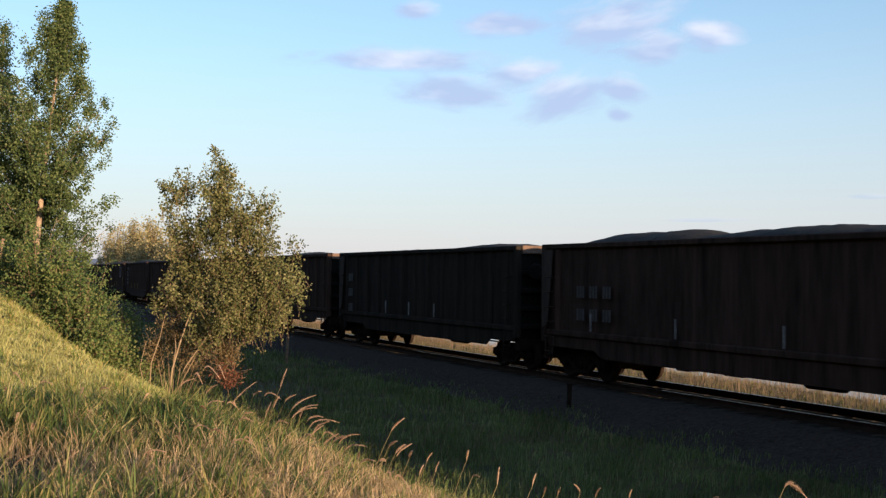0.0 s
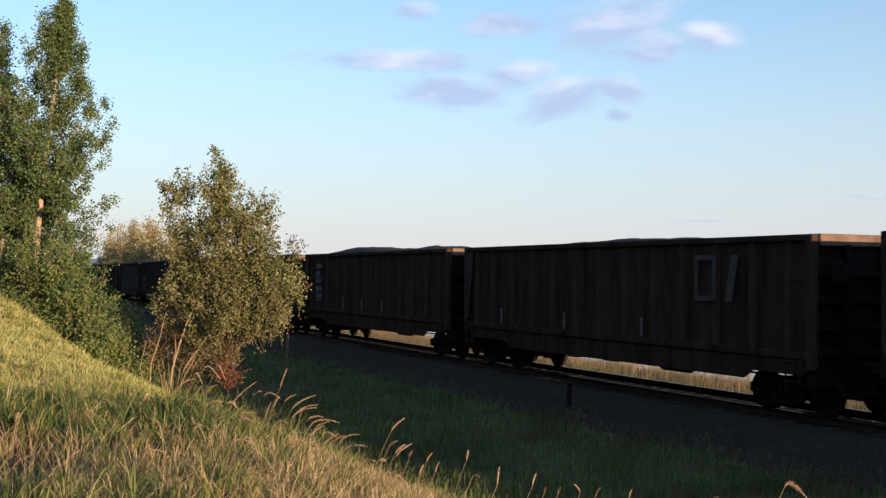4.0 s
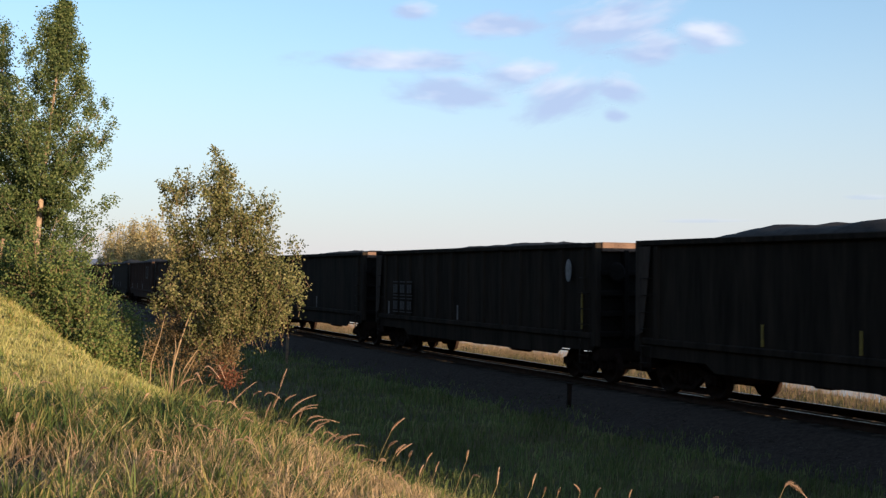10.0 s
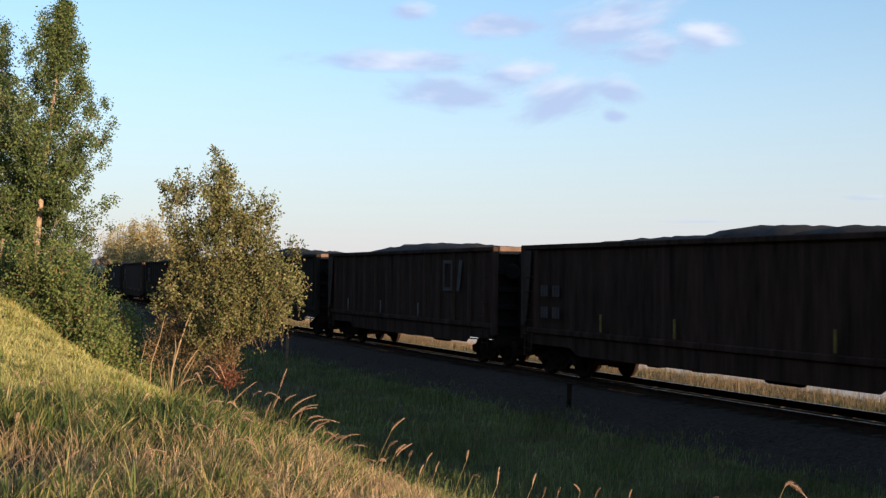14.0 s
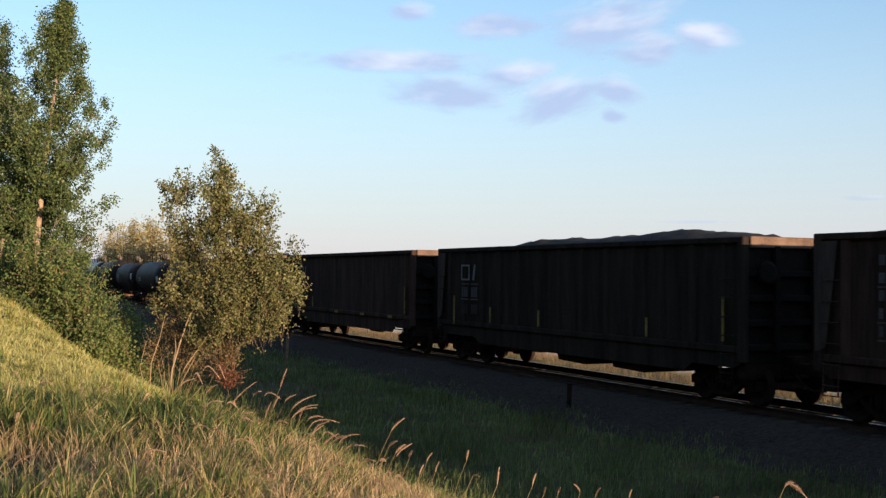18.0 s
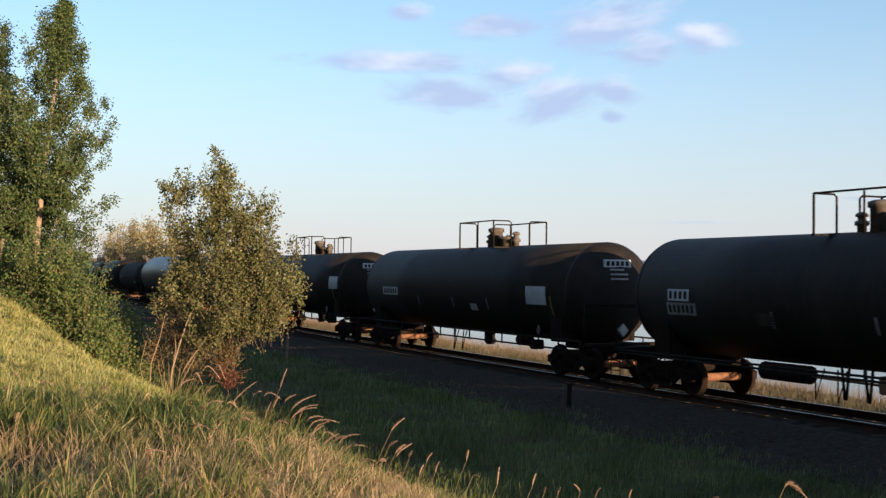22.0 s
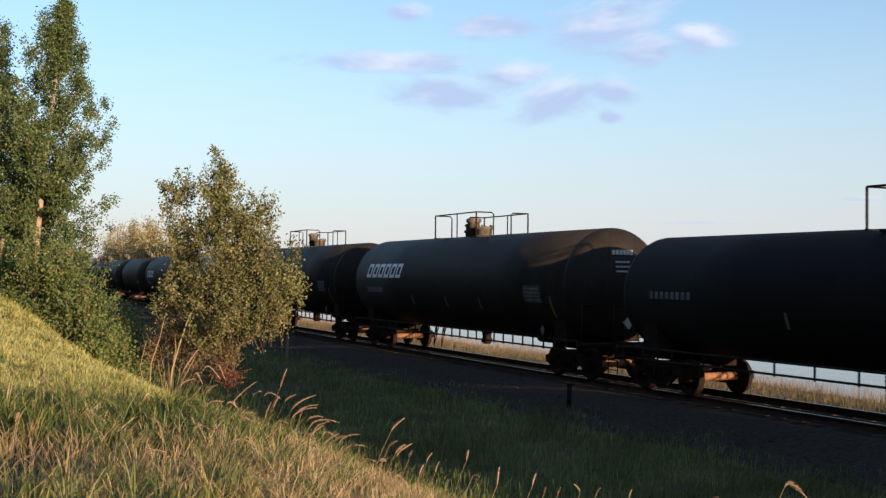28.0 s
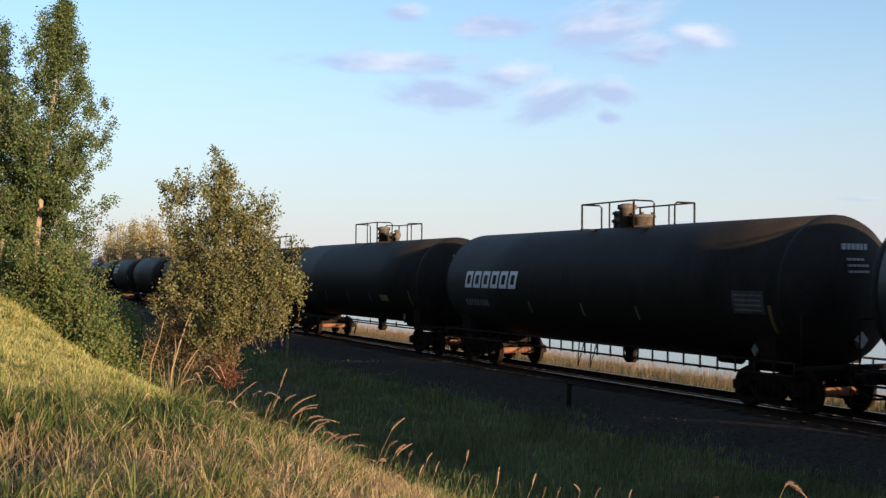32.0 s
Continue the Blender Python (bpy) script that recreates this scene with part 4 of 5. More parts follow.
    def frame_mark(x, z0, z1, w, bar, lean):
        """A slanted hollow block painted on the shell."""
        f = Form()
        for a0, a1, b0, b1 in ((0, w, 0, bar), (0, w, z1 - z0 - bar, z1 - z0), (0, bar, bar, z1 - z0 - bar), (w - bar, w, bar, z1 - z0 - bar)):
            v = []
            for i in range(3):
                h = b0 + (b1 - b0) * i / 2
                yy = -math.sqrt((r + 0.012) ** 2 - (z0 + h - zc) ** 2)
                o = x + lean * h / (z1 - z0)
                v += [(o + a0, yy, z0 + h), (o + a1, yy, z0 + h)]
            f.add(v, [(0, 1, 3, 2), (2, 3, 5, 4)])
        part("mark_block", f, M_WHITE, car, "white painted slanted hollow block")

    half = length / 2
    if style == "mark":
        low = 0.28 if abs(total - 18.1) < 0.01 else 0.0
        for c in range(6):
            frame_mark(-half + (2.08 if low else 1.95) + c * 0.57, 2.77 - low, 3.30 - low, 0.46, 0.12, 0.12)
        slabs("stencilled_number", -half + 2.0, 2.2 - low, 2.4 - low, 8, 0.12, 0.075, M_DIM, "white stencilled bar")
        q = half - (2.2 if low else 3.05)
        on_shell("data_panel", q, q + 1.0, 2.1, 2.6, M_WORN, "dull grey stencilled data panel")
        for k in range(4):
            slabs("stencil_line", q + 0.08, 2.16 + k * 0.11, 2.2 + k * 0.11, 1, 0.84, 0.1, M_FADED, "thin faded stencil line")
    elif style in ("panel", "board", "double"):
        up = 0.2 if style == "board" else 0.0
        if style == "double":
            on_shell("number_board", -half + 1.95, -half + 2.75, 2.32, 2.6, M_SILVER, "pale number board")
            slabs("number_bar", -half + 2.02, 2.37, 2.55, 4, 0.1, 0.08, M_BLACK, "dark bar on the pale board")
            on_shell("number_board", -half + 1.9, -half + 2.97, 1.98, 2.28, M_DIM, "dusty number board")
            slabs("number_bar", -half + 1.98, 2.04, 2.22, 6, 0.09, 0.07, M_TANK, "dark bar on the dusty board")
            on_shell("data_panel", -half + 4.9, -half + 5.5, 1.84, 2.12, M_PALEPAINT, "dull brownish data panel")
            x = -half + 4.4
            part("brake_reservoir", Form().lathe([(0.0, 0.1), (0.12, 0.2), (1.5, 0.2), (1.62, 0.1)], "x", (x, -0.75, 0.82), 14), M_IRON, car, "dark brake reservoir under the shell")
            for q in (2.55, 2.75, 3.15, 3.35):
                part("hanger", Form().tube([(x + q, -0.95, 1.1), (x + q + (0.08 if q in (2.55, 3.15) else -0.08), -0.95, 0.42)], 0.03, 6), M_IRON, car)
            part("lever_box", Form().box(x + 3.5, x + 3.85, -1.0, -0.6, 0.62, 0.98, 0.04), M_SUNRUST, car, "rust-orange brake lever box")
            part("pull_rod", Form().tube([(x + 1.6, -0.8, 0.8), (x + 3.5, -0.8, 0.78)], 0.03, 6), M_SUNRUST, car, "rusty pull rod")
        else:
            on_shell("number_board", -half + 2.45, -half + 3.9, 2.12 + up, 2.42 + up, M_MARK, "pale number board")
            slabs("number_bar", -half + 2.58, 2.18 + up, 2.36 + up, 6, 0.12, 0.09, M_BLACK, "dark bar on the pale board")
        off = 1.0 if total < 18 else 0.6
        off += 0.5 if up else 0.0
        on_shell("placard_panel", half - 3.55 + off, half - 2.4 + off, 2.04 + up, 2.58 + up, M_SILVER, "plain pale grey panel")
        if up:
            for z in (2.16, 2.02):
                slabs("stencil_line", -half + 2.5, z, z + 0.06, 1, 1.3, 0.1, M_FADED, "thin faded stencil line")
        else:
            on_shell("small_panel", 1.5, 2.0, 1.74, 1.96, M_MARK, "small pale panel")
    elif style == "blue":
        slabs("owner_panel", 2.65, 2.7, 3.08, 1, 1.95, 0.1, M_BLUEPANEL, "pale bluish painted panel", 0.18)
        slabs("stencilled_number", -half + 2.3, 2.3, 2.46, 7, 0.13, 0.08, M_FADED, "faded stencilled bar")
        on_shell("data_panel", 6.0, 6.95, 2.15, 2.65, M_WORN, "dull grey stencilled data panel")
        for k in range(4):
            slabs("stencil_line", 6.08, 2.21 + k * 0.11, 2.25 + k * 0.11, 1, 0.8, 0.1, M_FADED, "thin faded stencil line")
    else:
        slabs("stencilled_number", -half + 1.75, 2.35, 2.53, 8, 0.13, 0.07, M_FADED, "faded stencilled bar")
        on_shell("data_panel", 3.85, 4.65, 1.86, 2.1, M_YELLOWED if r < 1.5 or total < 18.6 else M_FADED, "dull yellowish data panel")
    for x in (-2.6, 0.2, 2.7):
        on_shell("reflector", x, x + 0.09, 1.8, 2.15, M_FADED, "upright reflective strip")
    edge = half - (1.1 if style == "mark" and abs(total - 18.1) < 0.01 else 1.6)
    part("placard", Form().prism([(edge - 0.58, 1.32), (edge - 0.48, 1.46), (edge - 0.38, 1.32), (edge - 0.48, 1.18)], "y", -1.5, -1.53), M_FADED, car, "pale diamond placard")
    part("placard_bracket", Form().box(edge - 0.54, edge - 0.42, -1.5, -0.9, 1.1, 1.2), M_IRON, car)
    on_shell("reflector", edge, edge + 0.1, 1.7, 2.3, M_OLDYELLOW, "upright yellow reflective strip")
    for row, k in enumerate((0 if style in ("panel", "board", "double") else 6, 4, 5, 5)):
        for c in range(k):
            y, z = -0.45 + c * 0.115 + (0.08 if row else 0), zc + 0.86 - row * 0.13 - (0.1 if row else 0)
            rho = min(0.98, math.hypot(y, z - zc) / r)
            x = half - 0.78 + 0.78 * math.sqrt(1 - rho * rho) + 0.012
            part("head_stencil", shared("head_stencil%d" % (row == 0), lambda: Form().box(-0.03, 0.02, 0, 0.09, 0, 0.13 if row == 0 else 0.05), M_MARK), None, car, at=pose(x, y, z))
    if style in ("panel", "board", "double"):
        x = half - 0.78 + 0.78 * math.sqrt(1 - (0.78 / r) ** 2)
        part("head_board", Form().box(x - 0.08, x + 0.008, -0.55, 0.35, zc + 0.72, zc + 0.94, 0.01), M_SILVER, car, "pale number board on the head")
        for c in range(5):
            part("number_bar", shared("head_bar", lambda: Form().box(0, 0.012, 0, 0.1, 0, 0.13), M_BLACK), None, car, "dark bar on the pale board", pose(x + 0.008, -0.48 + c * 0.16, zc + 0.765))
    part("placard", Form().prism([(-0.07, zc - 1.05), (0.1, zc - 0.87), (0.27, zc - 1.05), (0.1, zc - 1.23)], "x", half - 0.26, half - 0.1), M_MARK, car, "pale diamond placard")
    return car


# (left boundary, right boundary, platform centre, style); boundaries are mid-coupler
TANKS = [(-343.9, -326.0, -335.5, "double"), (-362.3, -343.9, -351.9, "panel"), (-379.6, -362.3, -370.4, "board"), (-398.1, -379.6, -388.0, "plain"),
         (-419.9, -398.1, -406.4, "long"), (-438.9, -419.9, -428.6, "plain"), (-457.6, -438.9, -448.4, "mark"), (-475.5, -457.6, -466.2, "mark"), (-494.0, -475.5, -484.4, "blue"),
         (-512.1, -494.0, -502.4, "mark"), (-530.0, -512.1, -520.1, "plain"), (-548.0, -530.0, -538.5, "plain"), (-566.0, -548.0, -556.5, "panel"), (-584.0, -566.0, -574.5, "plain"),
         (-602.0, -584.0, -592.5, "mark"), (-620.0, -602.0, -610.5, "plain"), (-638.0, -620.0, -628.5, "plain")]
LABELS = {"double": "black tank car with two pale number boards and grey panel", "board": "black tank car with pale number board over stencil lines", "panel": "black tank car with pale number board and grey panel", "plain": "plain black tank car with top platform railing", "long": "long glossy black tank car with wide top platform",
          "mark": "black tank car with white painted block shapes", "blue": "glossy black tank car with pale bluish panel"}
for a, b, rc, style in TANKS:
    mid = (a + b) / 2
    car = make_tank(b - a, rc - mid, b - a - (1.9 if a > -381 else 0.9 if a == -512.1 else 1.2), M_TANKGLOSS if style in ("long", "blue") else M_TANKDULL if a == -438.9 else M_TANK, LABELS[style], style, style == "long",
                    *((1.455, 2.425) if a > -381 else (1.48, 2.45) if a == -438.9 else (1.64, 2.64)))
    MOVERS.append((car, mid))


# ---- plants ----
def blades(name, x, y, z, h, w, mat, label, bend=0.5, wind=(0.4, -0.2), out=None, droop=(0.05, 0.5), fine=True):
    """Grass blades that rise and arch over; droop: how far the tip hangs below where a straight blade would end; fine: in four pieces, else in two."""
    N = len(x)
    a = np.random.uniform(0, 2 * np.pi, N)
    tx, ty = np.cos(a), np.sin(a)
    lean = np.random.uniform(0.05, bend, N) * h
    sag = np.random.uniform(droop[0], droop[1], N)
    b = np.random.uniform(0, 2 * np.pi, N) if out is None else out
    dx, dy = np.cos(b) * lean + wind[0] * lean, np.sin(b) * lean + wind[1] * lean
    levels = ((0, 1.0), (0.35, 0.95), (0.65, 0.75), (0.85, 0.5), (1.0, 0.0)) if fine else ((0, 1.0), (0.6, 0.8), (1.0, 0.0))
    m = 2 * len(levels) - 1
    V = np.zeros((N, m, 3))
    for lev, (t, k) in enumerate(levels):
        cx, cy, cz = x + dx * t ** 1.8, y + dy * t ** 1.8, z + h * (t - sag * t ** 3.2) - (0.03 if t == 0 else 0)
        for q, sg in ((0, -1), (1, 1)) if k else ((0, 0),):
            V[:, lev * 2 + q] = np.stack([cx + sg * tx * w * k, cy + sg * ty * w * k, cz], -1)
    base = m * np.arange(N)[:, None]
    faces = [[2 * q, 2 * q + 1, 2 * q + 3, 2 * q + 2] for q in range(len(levels) - 2)] + [[m - 3, m - 2, m - 1]]
    fl = np.concatenate([base + np.array([q]) for q in faces], 1).reshape(-1)
    ob = new(name, raw_mesh(name, V.reshape(-1, 3), fl, np.tile([len(q) for q in faces], N), mat))
    return tagged(ob, label, "grass", kind="stuff")


def wedge(N, z0, z1, a0, a1, power):
    """Plan points in a wedge before the camera's stand, thinning out with distance."""
    t = np.random.rand(N)
    k = 2 - power
    Y = (z0 ** k + t * (z1 ** k - z0 ** k)) ** (1 / k) if abs(k) > 1e-6 else z0 * (z1 / z0) ** t
    return Y * np.tan(np.radians(np.random.uniform(a0, a1, N))), Y


def patch(x, y, f=0.8):
    return 0.5 + 0.5 * np.sin(x * f + 2 * np.sin(y * f * 0.6)) * np.sin(y * f * 1.3 + np.sin(x * f * 0.8))


def tufts(name, count, per, z0, z1, mat, hh, ww, keep, label, bend, power=1.5, droop=(0.1, 0.6), angles=(-27, 17), fine=True):
    """Grass in tufts whose blades fan outwards and droop."""
    x, y = wedge(count, z0, z1, *angles, power)
    s, n = track_sn(x, y)
    side = np.clip((x / y + 0.22) / 0.16, 0, 1)
    bare = np.exp(-((x / y + 0.37) / 0.05) ** 2 - ((y - 8.2) / 1.1) ** 2) + 0.9 * np.exp(-((x / y + 0.365) / 0.03) ** 2 - ((y - 11.4) / 0.7) ** 2)  # two patches where the tufts thin out
    ok = (n > 12.3) & (np.random.rand(count) < (1 - 0.75 * bare) * np.clip(1 - x / y / 0.07, 0.03, 1) * np.maximum(0.3 + 1.1 * patch(x + 3, y * 0.7, 4.1), (y - 12) / 3) * keep(patch(x, y, 1.1), np.exp(-((y - 11.0) / 1.3) ** 2), side))
    x, y, side = x[ok], y[ok], side[ok]
    size = np.random.uniform(0.45, 1.3, len(x)) * (1 - 0.22 * side)
    x, y, size = np.repeat(x, per), np.repeat(y, per), np.repeat(size, per)
    a = np.random.uniform(0, 2 * np.pi, len(x))
    r = np.random.uniform(0, 0.07, len(x)) * size
    x, y = x + r * np.cos(a), y + r * np.sin(a)
    k = len(x)
    s, n = track_sn(x, y)
    h = np.random.uniform(hh[0], hh[1], k) * size * np.clip((n - 12.0) / 2.8, 0.25, 1)
    return blades(name, x, y, ground_z(x, y), h, np.random.uniform(ww[0], ww[1], k) * np.clip(y / 11, 0.8, 3.0), mat, label, bend, (0.25, -0.15), a + np.random.normal(0, 0.5, k), droop, fine)


def build_grass():
    tufts("green_grass_tufts", 11000, 20, 4.4, 12.8, M_TUFT, (0.2, 0.47), (0.003, 0.0075), lambda p, band, side: (0.22 + 0.75 * band) * (0.05 + 1.2 * p) * (1 - 0.6 * side), "lush green tufts of drooping grass on the bank", 0.6)
    tufts("broad_leaved_grass", 3000, 16, 5.5, 12.6, M_BROAD, (0.25, 0.5), (0.0045, 0.0095), lambda p, band, side: (0.1 + 0.9 * band) * (1 - 0.75 * side), "broad-leaved green grass clumps on the bank", 0.8)
    tufts("bank_grass", 3600, 18, 4.4, 40, M_GRASS, (0.14, 0.32), (0.0025, 0.005), lambda p, band, side: (0.55 + 0.4 * p) * (1 - 0.6 * side) * (1 - 0.35 * band), "long yellowing green grass on the sunlit bank", 0.7)
    tufts("dry_grass", 12000, 13, 4.4, 13.2, M_DRY, (0.2, 0.46), (0.0016, 0.004), lambda p, band, side: (0.38 - 0.27 * band + 0.87 * side) * (1.2 - 0.9 * p), "dry straw-coloured grass on the bank", 0.8)
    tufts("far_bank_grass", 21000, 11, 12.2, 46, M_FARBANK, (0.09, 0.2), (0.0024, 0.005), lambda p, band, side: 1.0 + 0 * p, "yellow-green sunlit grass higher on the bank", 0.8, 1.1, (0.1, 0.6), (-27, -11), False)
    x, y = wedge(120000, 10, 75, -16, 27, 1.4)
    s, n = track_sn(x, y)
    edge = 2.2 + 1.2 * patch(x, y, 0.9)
    # grass thinned beside the bush: dark soil stands in for its shade
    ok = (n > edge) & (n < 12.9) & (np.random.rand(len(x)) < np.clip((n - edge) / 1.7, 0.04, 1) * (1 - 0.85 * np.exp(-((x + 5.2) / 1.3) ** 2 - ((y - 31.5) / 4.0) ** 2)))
    x, y, n = x[ok], y[ok], n[ok]
    k = len(x)
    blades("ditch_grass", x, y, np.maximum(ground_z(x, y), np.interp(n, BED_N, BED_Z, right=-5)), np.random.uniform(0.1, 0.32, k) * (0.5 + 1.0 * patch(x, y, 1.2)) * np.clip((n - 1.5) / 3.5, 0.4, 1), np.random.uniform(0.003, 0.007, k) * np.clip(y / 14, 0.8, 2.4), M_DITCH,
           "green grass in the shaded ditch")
    N = 16
    blades("sunlit_tuft", np.random.normal(1.5, 0.02, N), np.random.normal(6.4, 0.02, N), np.full(N, float(ground_z(np.array(1.5), np.array(6.4)))), np.random.uniform(0.6, 0.83, N), np.full(N, 0.0028), M_FARBANK,
           "upright tuft of bright green grass on the bank", 0.12, (0, 0), droop=(0.0, 0.08))
    N = 52000
    n = -3.0 - 8.5 * np.random.rand(N) ** 1.2
    x, y = track_xy(np.random.uniform(-75, 22, N), n)
    blades("verge_grass", x, y, ground_z(x, y), np.random.uniform(0.1, 0.3, N) * (0.6 + 0.6 * patch(x, y, 0.7)) * np.clip((-n - 2.2) / 1.8, 0.4, 1), np.random.uniform(0.005, 0.011, N), M_VERGE,
           "short yellow-green grass beyond the track", fine=False)
    N = 60000
    n = np.random.uniform(-12.0, -4.3, N)
    x, y = track_xy(np.random.uniform(-75, 22, N), n)
    ok = np.random.rand(N) < 0.35 + 0.6 * patch(x, y, 0.8) ** 1.5
    x, y, n = x[ok], y[ok], n[ok]
    k = len(x)
    blades("wispy_grass", x, y, ground_z(x, y), np.random.uniform(0.35, 0.95, k) * np.clip((-n - 3.2) / 2.5, 0.45, 1), np.random.uniform(0.002, 0.0045, k), M_WISPY,
           "tall wispy pinkish-tan grass beside the lake", 0.65, fine=False)


def leaf_cloud(centres, spread, per, size, mat, name, parent, label="", keep=None):
    """Leaves round many twig ends, each a folded diamond."""
    C = np.repeat(np.asarray(centres), per, 0)
    P = C + np.random.normal(0, 1, C.shape) * np.asarray(spread)
    if keep is not None:
        P = P[keep(P)]
    N = len(P)
    d1 = np.random.normal(0, 1, (N, 3))
    d1[:, 2] -= 0.5
    d1 /= np.linalg.norm(d1, axis=1)[:, None]
    d2 = np.cross(d1, np.random.normal(0, 1, (N, 3)))
    d2 /= np.linalg.norm(d2, axis=1)[:, None] + 1e-9
    L = np.random.uniform(0.7, 1.3, N)[:, None] * size
    V = np.stack([P, P + d1 * L * 0.45 + d2 * L * 0.34, P + d1 * L, P + d1 * L * 0.45 - d2 * L * 0.34], 1)
    fl = (4 * np.arange(N)[:, None] + np.array([[0, 1, 2, 3]])).reshape(-1)
    return part(name, raw_mesh(name, V.reshape(-1, 3), fl, np.full(N, 4), mat), None, parent, label)


def poplar(x, y, height, lo, radius, leaf, per, label, trunk_r, lean, limbs, clump, seed, extra=(), open_at=(), density=3.0):
    """A leaning trunk with limbs that rise steeply to their tips; radius(t) is the crown's width at height t (0 to 1).
    extra: single limbs (angle, reach, height of the tip); open_at: heights at which the trunk shows between the leaves."""
    rnd = random.Random(seed)
    z0 = float(ground_z(np.array(x), np.array(y)))
    root = tagged(new("poplar_tree"), label, "tree")
    far = math.hypot(x, y)
    cx, cy = -x / far, -y / far
    root.matrix_basis = pose(x, y, z0)

    def axis(h):
        t = h / height
        return Vector((lean * h + 0.06 * math.sin(5 * t + seed), 0.05 * math.cos(4 * t), h))

    part("trunk", Form().tube([axis(height * t) if t else axis(0) - Vector((0, 0, 0.15)) for t in np.linspace(0, 0.98, 16)], trunk_r, 10, 0.08), M_BARK, root, "pale bark lit by the low sun")
    tips = []
    for i in range(limbs):
        t = lo + (1 - lo) * (i + rnd.random()) / limbs
        if rnd.random() > 0.35 + radius(t):
            continue
        tips.append((i * 2.4 + rnd.uniform(-0.6, 0.6), radius(t) * (rnd.uniform(0.8, 1.08) if i % 4 else rnd.uniform(0.3, 0.7)), t * height))
    tips += list(extra)
    ends = []
    for a, reach, h in tips:
        rise = min(h * 0.6, reach * rnd.uniform(0.7, 1.25) + 0.15)
        base = axis(h - rise)
        tip = Vector((axis(h).x + math.cos(a) * reach, axis(h).y + math.sin(a) * reach, h))
        mid = base.lerp(tip, 0.5) + Vector((0, 0, -0.08 * reach))
        f = Form().tube([base, mid, tip], max(0.012, trunk_r * 0.16 * (1.1 - h / height)), 5, 0.3)
        count = max(3, int(reach * density + 1.5))
        for j in range(count):
            s = 0.3 + 0.7 * (j + rnd.random() * 0.6) / count
            q = base.lerp(mid, 2 * s) if s < 0.5 else mid.lerp(tip, min(1.0, 2 * s - 1))
            o = Vector((rnd.gauss(0, 1), rnd.gauss(0, 1), rnd.gauss(0.35, 0.8))) * (0.1 + 0.13 * reach) * (1.15 - 0.7 * s)
            ends += [q + o, q + o * 1.35 + Vector((0, 0, 0.14))] if rnd.random() < 0.6 else [q + o]
            if j % 2 == 0:
                f.tube([q, q + o], 0.009, 4, 0.4)
        ends.append(tip)
        if not (any(h0 - 0.3 < base.z < h1 for h0, h1, _ in open_at) and math.cos(a) * cx + math.sin(a) * cy > -0.2):
            part("limb", f, M_LIMB, root)

    def clear(P):
        px, py = P[:, 0] - lean * P[:, 2], P[:, 1]
        shows = np.zeros(len(P), bool)
        for ux, uy in ((cx, cy), (SUN_DIR.x, SUN_DIR.y)):
            front, off = px * ux + py * uy > -0.12, np.abs(px * uy - py * ux)
            for h0, h1, half in open_at:
                shows |= front & (P[:, 2] > h0) & (P[:, 2] < h1) & (off < half)
        return ~shows

    leaf_cloud([tuple(e) for e in ends], clump, per, leaf, M_POPLAR, "crown", root, keep=clear)
    return root


def far_tree(x, y, height, width, leaf, per, label, seed):
    """A distant tree of upright sprays on a short trunk."""
    rnd = random.Random(seed)
    z0 = float(ground_z(np.array(x), np.array(y)))
    root = tagged(new("far_tree"), label, "tree")
    root.matrix_basis = pose(x, y, z0)
    part("trunk", Form().tube([(0, 0, -0.2), (0.1, 0, height * 0.4), (0.05, 0.1, height * 0.9)], 0.2, 7, 0.15), M_TWIG, root)
    f, ends = Form(), []
    for i in range(60):
        a, q = i * 2.4, rnd.random() ** 0.6
        h = height * (1.0 - 0.55 * q * q) * rnd.uniform(0.55, 1.03)
        base = Vector((0, 0, h * rnd.uniform(0.3, 0.55)))
        tip = Vector((math.cos(a) * q * width, math.sin(a) * q * width, h))
        f.tube([base, base.lerp(tip, 0.5) + Vector((0, 0, -0.2)), tip], 0.05, 4, 0.3)
        for s in (0.45, 0.6, 0.75, 0.88, 1.0):
            ends.append(tuple(base.lerp(tip, s) + Vector((rnd.gauss(0, 0.25), rnd.gauss(0, 0.25), rnd.gauss(0, 0.2)))))
    tagged(part("branchwork", f, M_TWIG, root), kind="stuff")
    leaf_cloud(ends, (0.26, 0.26, 0.36), per, leaf, M_FARTREE, "crown", root)
    return root


